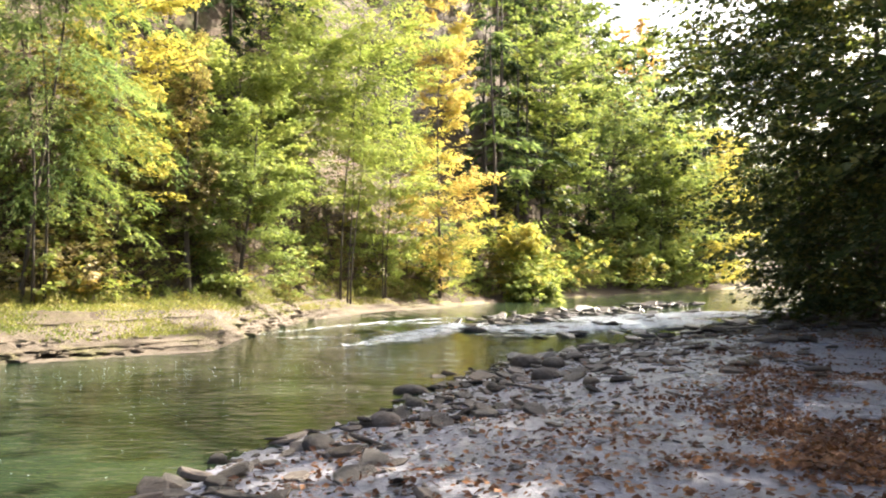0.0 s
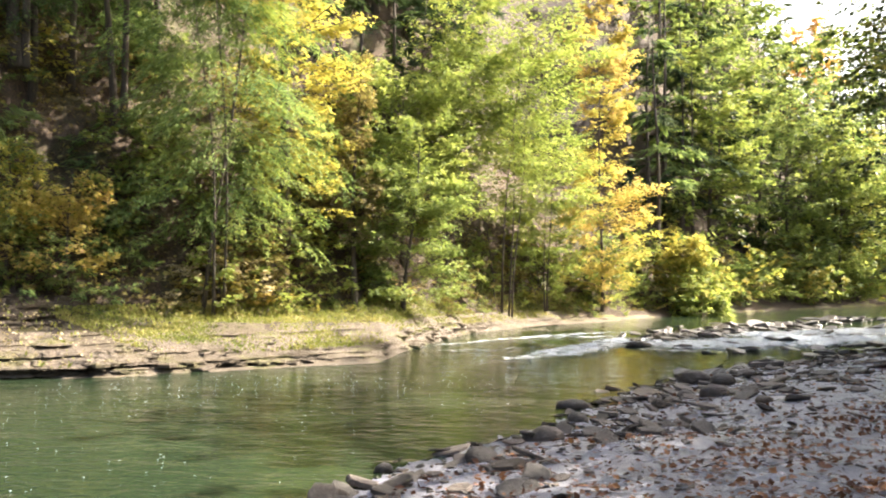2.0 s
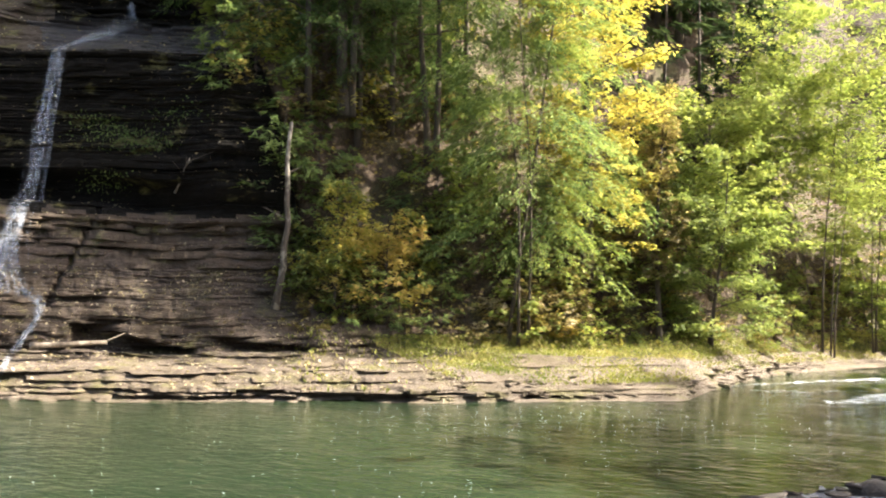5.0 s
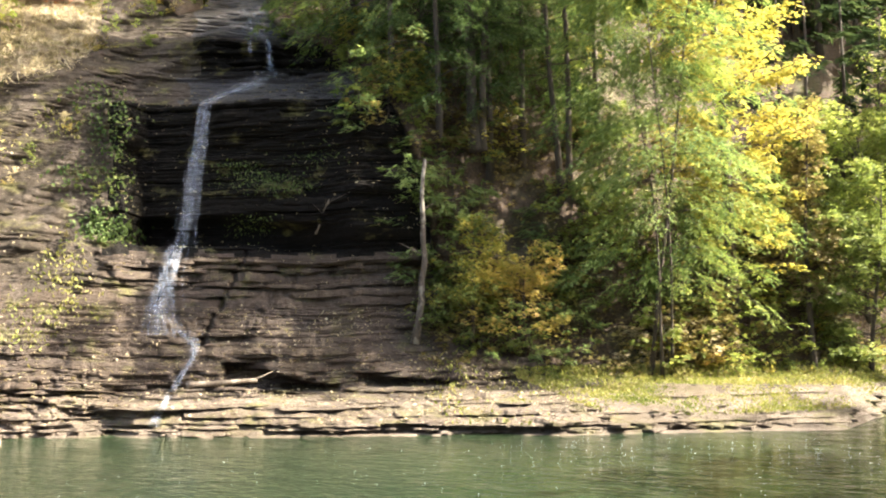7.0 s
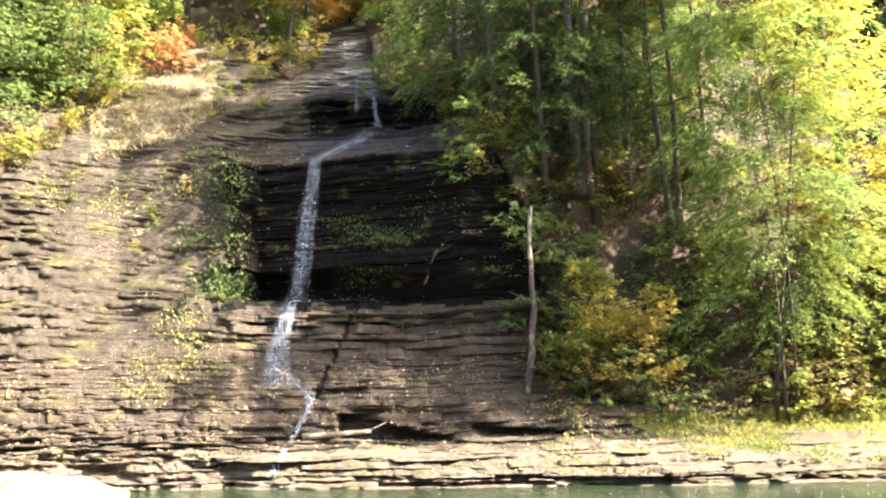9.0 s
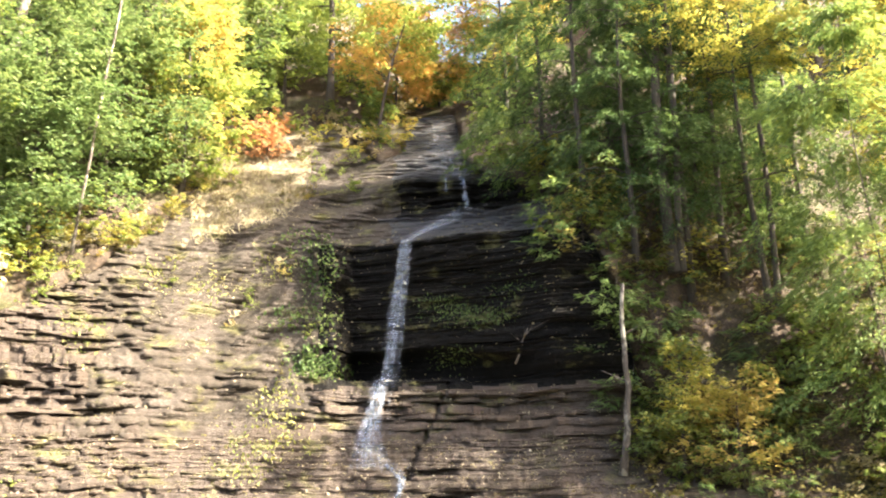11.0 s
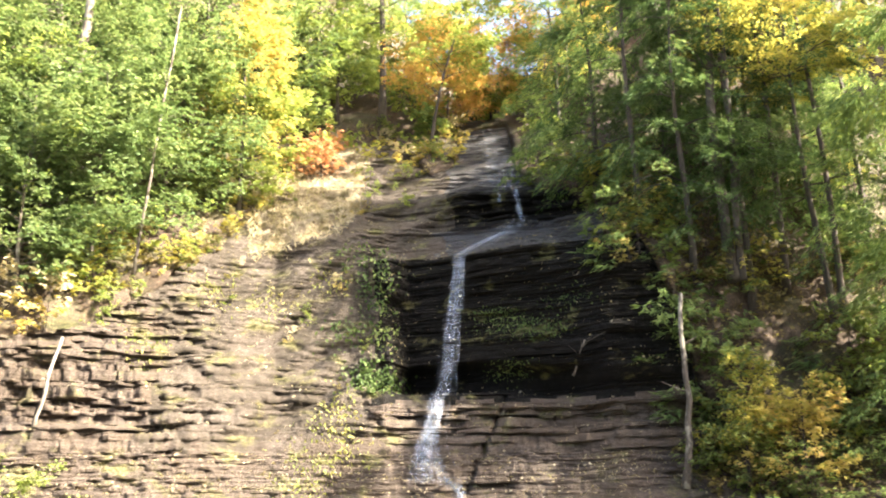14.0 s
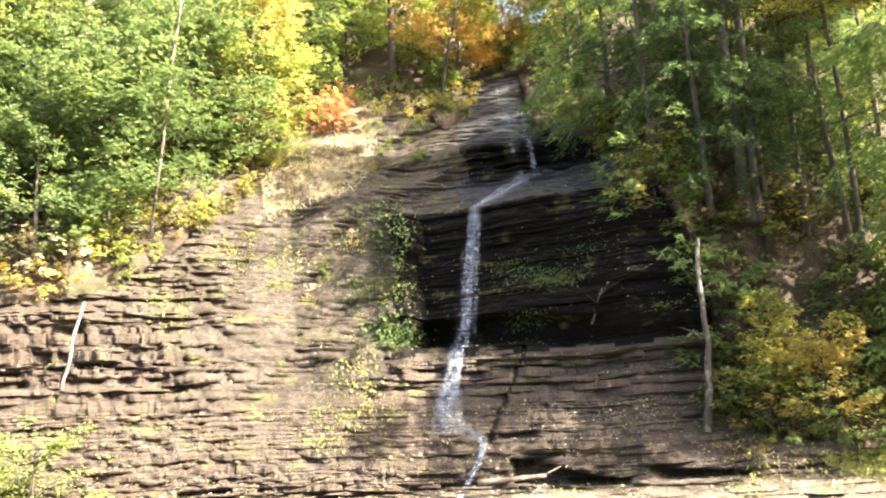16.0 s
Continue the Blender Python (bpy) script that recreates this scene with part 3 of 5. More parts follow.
def build_hillside():
    az = np.concatenate([np.arange(-32, 26, 0.35), np.arange(26, 90, 0.35), np.arange(90, 131, 1.0)])
    zl = np.concatenate([np.linspace(-0.6, 3, 40), np.linspace(3.15, 38, 110)])
    A, Z = np.meshgrid(az, zl)
    R = bank_r(A, Z)
    arc = np.radians(A) * 30
    ledge = np.interp(A, TOP_AZ, TOP_Z, left=-1)
    R = R + 0.35 * fbm(arc * 0.7, Z * 0.8, 40) * smooth01(Z, 0.3, 2.5) + 0.1 * fbm(arc * 3, Z * 3, 41)
    R = R + np.where(A > -1, 1.3 * smooth01(ledge - Z, -0.6, 0.2), 0)
    X, Y = polar(A, R)
    q = grid_quads(*Z.shape)
    zc, ac, rc = (v.ravel()[q].mean(1) for v in (Z, A, R))
    rocky = (ac < 9) & (ac > -3) & (zc > 8.5 + vnoise(ac * 2, zc * 0, 3)) & (zc < 23)
    low = (zc < np.interp(ac, [-1, 6, 12, 18, 22], [0.12, 0.2, 0.4, 0.65, 1.15]) + 0.25 * vnoise(ac * 0.9, zc * 0, 5)) & (ac < 36)
    edge = 0.8 * vnoise(ac * 1.1, zc * 0.9, 23)
    bare = (ac + edge > 57.4) & (ac + edge < 64.4) & (zc > 8) & (zc < np.interp(ac, [56, 58, 60.5, 62.5, 64.5], [15.0, 16.0, 17.2, 15.5, 12.5]) + edge)
    bare = bare | ((ac > 20.5) & (ac < 24.5) & (zc > 0.9) & (zc < 2.3 + edge))
    mi = np.where(rocky, 1, np.where(bare, 3, np.where(low, 2, 0)))
    me = quads_mesh("hillside", np.stack([X.ravel(), Y.ravel(), Z.ravel()], -1), q[:, ::-1], [SOIL, ROCK, BENCH, RUBBLE], True, mi)
    return tagged(new("hillside", me), "steep wooded hillside covered with leaf litter", "hillside", kind="structure")


EDGE_Y = [-60, -30, 0, 4, 7.9, 9.8, 10.6, 12, 14.8, 16.7, 19.2, 21.1, 25.3, 33, 41, 48, 60, 80, 120, 200, 600]
EDGE_X = [-34, -17, -5.0, -3.45, -2.45, -2.05, -1.5, -0.85, -0.35, 0.4, 1.6, 2.7, 6.2, 10.7, 15.4, 20.5, 32, 50, 84, 150, 480]
BAR = [(1.2, 30), (4, 35), (7, 41), (13, 48)]


def bar_height(x, y):
    best = np.full(np.shape(x), 99.0)
    for (x0, y0), (x1, y1) in zip(BAR[:-1], BAR[1:]):
        t = np.clip(((x - x0) * (x1 - x0) + (y - y0) * (y1 - y0)) / ((x1 - x0) ** 2 + (y1 - y0) ** 2), 0, 1)
        best = np.minimum(best, np.hypot(x - x0 - t * (x1 - x0), y - y0 - t * (y1 - y0)))
    return best


def ground_z(x, y):
    x, y = np.asarray(x, dtype=float), np.asarray(y, dtype=float)
    s = x - np.interp(y, EDGE_Y, EDGE_X) + 0.25 * fbm(x * 0.6, y * 0.6, 50, 3)
    land = 0.34 * smooth01(s, -0.2, 4.2) + 0.9 * smooth01(s, 9, 22) + 0.05 * fbm(x * 0.5, y * 0.5, 51) * smooth01(s, 0, 2) + 0.012 * fbm(x * 4, y * 4, 52)
    bed = -0.75 * smooth01(-s, -0.2, 4.0)
    bed = bed + (0.72 - bed * 0) * (1 - smooth01(bar_height(x, y), 0.8, 3.2)) * smooth01(-s, 0.0, 4.0)
    return np.where(s > -0.2, land, bed)


def build_ground():
    az = np.concatenate([np.arange(-180, -36, 3.0), np.arange(-36, 34, 0.3), np.arange(34, 180.1, 3.0)])
    r = np.concatenate([[0.0], 0.6 * 1.036 ** np.arange(0, 140), [120, 200, 400, 800, 1500, 3000]])
    A, R = np.meshgrid(az, r)
    X, Y = polar(A, R)
    Z = ground_z(X, Y)
    me = quads_mesh("ground", np.stack([X.ravel(), Y.ravel(), Z.ravel()], -1), grid_quads(*X.shape), [SAND], True)
    return tagged(new("ground", me), "damp grey sandy mud bank and creek bed", "ground", kind="structure")


def build_water():
    az = np.concatenate([np.arange(-60, -36, 2.0), np.arange(-36, 34, 0.7), np.arange(34, 150, 2.0)])
    r = np.concatenate([0.8 * 1.03 ** np.arange(0, 172), [160, 250]])
    A, R = np.meshgrid(az, r)
    X, Y = polar(A, R)
    rif = (1 - smooth01(np.abs(R - 31), 3, 10)) * (1 - smooth01(A, 3, 9))
    Z = 0.05 * rif * fbm(X * 2.2, Y * 2.2, 60, 3)
    q = grid_quads(*X.shape)
    me = quads_mesh("water", np.stack([X.ravel(), Y.ravel(), Z.ravel()], -1), q, [WATER], True)
    return tagged(new("water", me), "calm green creek water reflecting the trees", "water", kind="structure")


def build_sand_bank():
    """Low pale sand bank in the water below the cliff."""
    u, w = np.meshgrid(np.linspace(-1, 1, 60), np.linspace(-1, 1, 26))
    A, R = 70.0 + 7.0 * u, 20.6 + 2.2 * w
    edge_ = np.clip(1 - u ** 2 - w ** 2 + 0.15 * fbm(A * 0.9, R * 0.9, 90), -0.3, 1)
    X, Y = polar(A, R)
    Z = 0.62 * np.sign(edge_) * np.abs(edge_) ** 0.7 + 0.03 * fbm(X * 2, Y * 2, 91)
    me = quads_mesh("sand_bank", np.stack([X.ravel(), Y.ravel(), Z.ravel()], -1), grid_quads(*X.shape)[:, ::-1], [PALE_SAND], True)
    return tagged(new("sand_bank", me), "pale dry sand bank at the foot of the cliff", "sand bank", kind="structure")


build_sand_bank()
build_ground()
build_water()
build_hillside()
build_cliff()


# ---- trees ----
def leaves_arrays(c, ax, up, length, width):
    """Folded kite-shaped leaves: centres c, long axes ax, face normals up (arrays)."""
    ax = ax / np.linalg.norm(ax, axis=1, keepdims=True)
    side = np.cross(ax, up)
    side /= np.linalg.norm(side, axis=1, keepdims=True) + 1e-9
    nrm = np.cross(side, ax)
    L, W = length[:, None], width[:, None]
    v = np.stack([c - ax * L * 0.5, c - ax * L * 0.05 + side * W * 0.5 + nrm * W * 0.12, c + ax * L * 0.5, c - ax * L * 0.05 - side * W * 0.5 + nrm * W * 0.12], 1)
    return v.reshape(-1, 3)


def leaf_object_mesh(name, v, mat):
    return quads_mesh(name, v, np.arange(len(v)).reshape(-1, 4), [mat], False)


def crown_profile(shape, f):
    """Reach of the limbs at fraction f of the crown's height."""
    if shape == "cone":
        return max(0.08, (1 - f) ** 0.8) * (0.55 + 0.45 * min(1, f / 0.15))
    if shape == "hemlock":
        return (1 - 0.75 * f) * min(1, 0.7 + f * 3)
    if shape == "column":
        return (0.75 + 0.25 * math.sin(f * 9)) * min(1, 0.5 + f * 2) * max(0.15, 1 - max(0, f - 0.55) * 1.9)
    if shape == "bush":
        return math.sqrt(max(0.05, 1 - f * f))
    return math.sqrt(max(0.06, 1 - ((f - 0.42) / 0.62) ** 2))


def make_tree(name, az, r, height, reach, leaf, shape="round", crown_from=0.25, leaves=12000, size=0.155, limbs=26, lean=(0, 0), seed=1,
              trunk_r=None, bark=None, label="", category="tree", droop=0.0, stems=1, z=None, group="", needle=False, xy=None, second=None, gaps=0.33, tier=0.7):
    rng = np.random.default_rng(seed)
    x, y = xy if xy else polar(az, r)
    if z is None:
        z = bank_z(az, r) - 0.15
    root = new(name)
    root.location = (x, y, z)
    bark = bark or BARK
    trunk_r = trunk_r or 0.009 * height + 0.02
    trunks = []
    for s in range(stems):
        ph = rng.uniform(0, 6.28)
        off = (0.3 * s * math.cos(ph), 0.3 * s * math.sin(ph))
        sl = (lean[0] + (rng.normal(0, 0.09) if stems > 1 else 0), lean[1] + (rng.normal(0, 0.09) if stems > 1 else 0))
        n = 9
        hs = height * (1 if s == 0 else rng.uniform(0.65, 0.95))
        pts = []
        for i in range(n):
            f = i / (n - 1)
            wob = 0.018 * height * math.sin(f * 5 + ph) * f
            pts.append((off[0] + sl[0] * hs * f ** 1.3 + wob, off[1] + sl[1] * hs * f ** 1.3 + wob * 0.6, hs * f * 0.95))
        rad = [trunk_r * (1.35 if i == 0 else 1) * (1 - 0.9 * i / (n - 1)) / (1 if s == 0 else 1.3) for i in range(n)]
        vs, fs = tube(pts, rad, 8)
        part("trunk", mesh_of("trunk", vs, fs, bark, True), root)
        trunks.append(np.array(pts))
    # boughs along the trunk, each with twigs to both sides in one flat spray, leaves along each twig
    if size < 0.2:
        size, leaves = size * 0.85, int(leaves * 1.1)
    K = 8 if needle else 6
    step = 1.25 * size + 0.04
    TW = int(np.clip(1.5 * reach / step, 8, 44))
    B = max(10, int(leaves / (K * TW * 0.62)))
    n = B * 4
    f = rng.uniform(0, 1, n) ** 0.9
    th = rng.uniform(0, 6.283, n)
    lump = 1 + 0.3 * np.sin(2 * th + seed + f * 7) * np.sin(3 * th + f * 11 + seed * 2) + rng.normal(0, 0.14, n)
    prof = np.array([crown_profile(shape, q) for q in f])
    L = np.maximum(reach * prof * lump, 0.12 * reach)
    z0 = height * (crown_from + (0.97 - crown_from) * f)
    if tier > 0:
        z0 = (np.round(z0 / tier + 0.3 * np.sin(th * 2 + seed)) + rng.normal(0, 0.16, n)) * tier
    rise = 0.12 + 0.35 * f if needle else (0.3 + 0.75 * f if shape in ("bush", "column") else 0.22 + 0.6 * f)
    sag = 0.12 + 0.75 * droop + rng.normal(0, 0.05, n)
    which = rng.integers(0, stems, n)
    z0 = np.maximum(z0 - L * (rise - sag) * 0.6, 0.03 * height)
    base = np.zeros((n, 3))
    for k_ in range(stems):
        tr = trunks[k_]
        on = which == k_
        for j in range(3):
            base[on, j] = np.interp(z0[on], tr[:, 2], tr[:, j])
    tip = base + np.stack([np.cos(th) * L, np.sin(th) * L, L * (rise - sag)], -1)
    fr = 0.9 / max(1.0, reach) ** 0.5
    hole = np.array([noise.noise(Vector((p[0] * fr + seed * 3.3, p[1] * fr, p[2] * fr * 1.3))) for p in tip])
    order = np.argsort(hole < gaps - 0.35 + rng.normal(0, 0.06, n), kind="stable")[:B]
    th, L, base, tip, rise, sag = th[order], L[order], base[order], tip[order], np.broadcast_to(rise, n)[order], sag[order]
    out = np.stack([np.cos(th), np.sin(th)], -1)

    def bough(s_, i_):
        x_ = L[i_] * s_
        return np.stack([base[i_, 0] + out[i_, 0] * x_, base[i_, 1] + out[i_, 1] * x_, base[i_, 2] + L[i_] * (rise[i_] * s_ - sag[i_] * s_ ** 2.2)], -1)
    lv, lf = [], []
    own = 0 if group else 14
    for i in range(min(B, limbs)):
        pts = [tuple(bough(np.array([g]), np.array([i]))[0] + rng.normal(0, 0.02, 3) * (g > 0)) for g in (0, 0.25, 0.5, 0.75, 0.97)]
        r0 = trunk_r * (0.12 + 0.2 * (1 - base[i, 2] / height))
        vs, fs = tube(pts, [r0, r0 * 0.8, r0 * 0.55, r0 * 0.35, r0 * 0.12 + 0.003], 5)
        if own > 0:
            own -= 1
            part("limb", mesh_of("limb", vs, fs, bark, True), root)
            continue
        lf += [tuple(q + len(lv) for q in fc) for fc in fs]
        lv += vs
    if lv:
        tagged(part("twig", mesh_of("twig", lv, lf, bark, True), root), kind="stuff")
    # twigs
    bi = np.repeat(np.arange(B), TW)
    keep = rng.uniform(0, 1, len(bi)) < np.clip(L[bi] / reach, 0.25, 1)
    bi = bi[keep]
    M = len(bi)
    s_ = rng.uniform(0.22 if L.max() > 1.2 else 0.1, 1.0, M) ** 0.85
    side = np.sign(rng.normal(0, 1, M))
    tl = np.clip(0.5 * L[bi] * (1.05 - 0.8 * s_), 1.3 * size, 4.5 * size + 0.25) * rng.uniform(0.6, 1.25, M)
    ta = th[bi] + side * rng.uniform(0.5, 1.15, M) * (1.1 - 0.5 * s_)
    slope = rise[bi] - 2.2 * sag[bi] * s_ ** 1.2
    td = np.stack([np.cos(ta), np.sin(ta), 0.6 * slope - 0.25 * droop + rng.normal(0, 0.13, M)], -1)
    P = bough(s_, bi) + rng.normal(0, 0.04 + 0.25 * size, (M, 3))
    g = (np.arange(K) + 0.6)[None] / K + rng.normal(0, 0.06, (M, K))
    alt = np.where(np.arange(K) % 2 == 0, 1.0, -1.0)[None]
    c = P[:, None] + td[:, None] * (tl[:, None] * g)[..., None]
    c[..., 2] -= (0.18 + 0.5 * droop) * tl[:, None] * g ** 2 + rng.normal(0, 0.035, (M, K))
    la = ta[:, None] + alt * rng.uniform(0.4, 1.0, (M, K)) * (0.85 if needle else 1.2)
    ax = np.stack([np.cos(la), np.sin(la), rng.normal(-0.22 - droop * 0.5, 0.28, (M, K))], -1)
    c = (c + ax * (0.4 * size)).reshape(-1, 3)
    ax = ax.reshape(-1, 3)
    N = len(c)
    wild = 0.3 if needle else 0.5
    up = np.stack([rng.normal(0, wild, N), rng.normal(0, wild, N), np.ones(N)], -1) + 0.3 * np.array(sd)
    ln = size * rng.uniform(0.6, 1.35, N)
    wd = ln * 0.68
    if needle:
        ln, wd = ln * 1.75, ln * 0.36
    if second:
        pick = fbm(P[:, 0] * 0.5, P[:, 2] * 0.5, seed, 2) + rng.normal(0, 0.3, M) > second[1]
        pick = np.repeat(pick, K)
        if pick.any():
            part("crown", leaf_object_mesh("crown", leaves_arrays(c[pick], ax[pick], up[pick], ln[pick], wd[pick]), LEAF[second[0]]), root)
        c, ax, up, ln, wd = c[~pick], ax[~pick], up[~pick], ln[~pick], wd[~pick]
    part("crown", leaf_object_mesh("crown", leaves_arrays(c, ax, up, ln, wd), LEAF[leaf]), root)
    return tagged(root, label, category, group)


HEM = dict(leaf="hemlock", shape="hemlock", droop=0.45, needle=True, size=0.13, tier=0.5)

# --- wooded slope below and right of the falls ---
make_tree("hemlock", 24.8, 25.4, 16.5, 2.9, crown_from=0.12, leaves=36000, limbs=70, seed=11, stems=3, trunk_r=0.055, gaps=0.2, label="drooping green hemlock on the creek bank", second=("lime", 0.5), **HEM)
make_tree("maple", 20.0, 28.0, 18, 2.0, "yellow", crown_from=0.1, leaves=22000, limbs=36, seed=12, label="bright yellow maple behind the hemlock")
make_tree("vine_tree", 15.6, 29.0, 8.4, 0.95, "brush", shape="column", crown_from=0.25, leaves=6500, limbs=24, seed=151, size=0.13, tier=0, gaps=0.1, label="dead tree draped in pale straw-coloured vines", second=("straw", 0.1))
make_tree("beech", 12.6, 30.6, 6.4, 1.9, "green", crown_from=0.08, leaves=12320, limbs=30, lean=(0.12, -0.05), seed=13, label="dark green young tree with yellow tips", second=("lime", 0.55))
make_tree("beech", 12.6, 33.4, 7.4, 3.0, "lime", crown_from=0.2, leaves=15679, limbs=32, seed=14, label="yellow-green beech on the slope")
make_tree("birch", 6.4, 38.0, 15.5, 3.4, "lime", crown_from=0.26, leaves=20000, limbs=44, stems=4, trunk_r=0.045, seed=15, size=0.16, label="tall yellow-green tree with several slim stems")
make_tree("birch", 9.9, 36.8, 9.5, 2.4, "lime", crown_from=0.5, leaves=11200, limbs=28, stems=3, trunk_r=0.05, seed=16, size=0.16, label="slim yellow-green tree on the bank")
make_tree("birch", 3.6, 41.5, 9.0, 2.3, "lime", crown_from=0.22, leaves=10080, limbs=26, stems=3, trunk_r=0.05, seed=17, size=0.16, label="slim yellow-green tree on the bank")
make_tree("poplar", 0.2, 44.8, 17.0, 2.6, "gold", shape="column", trunk_r=0.08, crown_from=0.03, leaves=26000, limbs=60, seed=18, size=0.16, label="tall narrow golden-orange tree", second=("yellow", 0.1))
make_tree("shrub", 78.6, 21.7, 2.6, 1.5, "lime", shape="bush", crown_from=0.1, leaves=3150, limbs=16, seed=48, size=0.1, category="shrub", label="yellow-green shrub at the foot of the cliff", z=0.2)
make_tree("shrub", -4.8, 52.0, 4.6, 1.7, "yellow", second=("lime", 0.0), shape="bush", crown_from=0.1, leaves=7000, limbs=24, seed=19, size=0.2, category="shrub", tier=0, label="yellow-green shrub at the water")
make_tree("shrub", -5.6, 50.8, 2.2, 1.6, "lime", shape="bush", crown_from=0.05, leaves=3500, limbs=20, seed=20, size=0.21, category="shrub", tier=0, label="bright green shrub at the water")
make_tree("maple", -6.2, 63.0, 15.0, 3.4, "lime", crown_from=0.1, leaves=8500, limbs=40, seed=21, size=0.27, label="tall pale green maple", second=("green", 0.6))
make_tree("maple", -10.6, 72.0, 14.5, 6.2, "green", crown_from=0.03, leaves=15000, limbs=50, seed=22, size=0.27, gaps=0.22, label="broad yellow-green maple over the water", second=("lime", 0.45))
make_tree("maple", -13.4, 72.5, 11.0, 4.2, "lime", crown_from=0.0, leaves=9500, limbs=40, seed=23, size=0.27, gaps=0.2, label="broad yellow-green maple over the water", second=("green", -0.1))
make_tree("maple", -16.0, 80.0, 14.0, 4.0, "yellow", crown_from=0.0, leaves=9500, gaps=0.2, limbs=40, seed=24, size=0.3, label="golden yellow maple over the water")

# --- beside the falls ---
# Most of these wear the needles with shade put into their colour.
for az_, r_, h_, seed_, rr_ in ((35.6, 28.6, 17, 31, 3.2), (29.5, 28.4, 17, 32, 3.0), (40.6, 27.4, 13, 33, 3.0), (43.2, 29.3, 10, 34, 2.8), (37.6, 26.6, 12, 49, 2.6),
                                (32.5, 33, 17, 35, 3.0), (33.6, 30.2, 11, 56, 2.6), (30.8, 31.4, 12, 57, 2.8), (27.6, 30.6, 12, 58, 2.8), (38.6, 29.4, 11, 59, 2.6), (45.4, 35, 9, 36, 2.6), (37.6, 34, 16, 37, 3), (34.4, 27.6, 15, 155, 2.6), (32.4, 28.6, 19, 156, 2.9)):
    make_tree("hemlock", az_, r_, h_, rr_, crown_from=0.1, leaves=12500 if r_ < 31 else 9000, limbs=40, seed=seed_, trunk_r=0.11, gaps=0.22, label="dense green hemlock on the shaded steep slope", **{**HEM, "leaf": "hemlock" if az_ > 42 or seed_ in (37, 57) else "conifer"})
make_tree("maple", 29.9, 28.4, 11.5, 2.7, "yellow", crown_from=0.68, leaves=13000, size=0.115, limbs=30, seed=38, lean=(0.0, -0.12), label="yellow maple high on the slope", tier=0.6)
make_tree("shrub", 32.4, 24.5, 3.3, 1.35, "gold", shape="bush", crown_from=0.15, leaves=3000, limbs=26, seed=39, category="shrub", label="golden-leaved shrub on the bank", size=0.13, tier=0, gaps=0.5, trunk_r=0.03, second=("yellow", 0.2))
make_tree("shrub", 35.6, 24.2, 3.6, 1.2, "green", shape="bush", crown_from=0.12, leaves=4031, limbs=18, seed=40, category="shrub", tier=0, label="green shrub beside the dead trunk", size=0.12, second=("yellow", 0.45))
make_tree("maple", 52.8, 39, 6.4, 1.9, "gold", crown_from=0.2, leaves=9000, limbs=30, seed=41, size=0.16, label="orange and golden maple above the falls", second=("orange", 0.0))
make_tree("maple", 44.6, 38, 8.0, 2.2, "yellow", crown_from=0.1, leaves=6000, limbs=24, seed=47, size=0.16, label="yellow maple beside the chute", second=("orange", 0.2))
make_tree("maple", 46.6, 41, 6.5, 2.4, "orange", crown_from=0.2, leaves=7839, limbs=30, seed=42, size=0.16, label="orange maple above the falls", second=("lime", 0.2))
make_tree("maple", 49.9, 44, 4.6, 1.6, "lime", crown_from=0.1, leaves=5000, limbs=24, seed=150, size=0.17, label="yellow-green maple in the notch above the falls")
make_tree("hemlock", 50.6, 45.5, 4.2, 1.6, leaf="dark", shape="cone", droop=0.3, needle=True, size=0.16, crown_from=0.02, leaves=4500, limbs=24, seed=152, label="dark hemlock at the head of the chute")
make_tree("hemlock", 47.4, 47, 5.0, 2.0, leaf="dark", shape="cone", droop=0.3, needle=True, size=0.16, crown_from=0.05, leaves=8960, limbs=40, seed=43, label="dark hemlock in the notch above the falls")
make_tree("hemlock", 57.2, 37, 16, 2.6, crown_from=0.22, leaves=14000, limbs=36, seed=44, trunk_r=0.18, label="tall hemlock on the rim", **HEM)
make_tree("maple", 54.0, 35.8, 8, 2.2, "lime", crown_from=0.3, leaves=7839, limbs=24, lean=(0.25, 0.1), seed=45, label="leaning maple on the rim", second=("orange", 0.2))
for az_, r_, h_, leaf_, seed_ in ((60.2, 37.6, 8.5, "lime", 51), (61.6, 38.0, 8, "green", 52), (64.2, 35.6, 7, "fresh", 53), (55.4, 40.5, 9, "green", 54), (52.2, 42.5, 4.2, "orange", 55)):
    make_tree("maple", az_, r_, h_, 2.4, leaf_, crown_from=0.12, leaves=7000, limbs=26, seed=seed_, size=0.17, label="autumn maple above the cliff", second=("lime", 0.5))
make_tree("maple", 66.4, 31.2, 8.0, 1.9, "gold", crown_from=0.05, leaves=12320, limbs=36, seed=46, label="golden yellow young maple on the rim", second=("lime", 0.15))

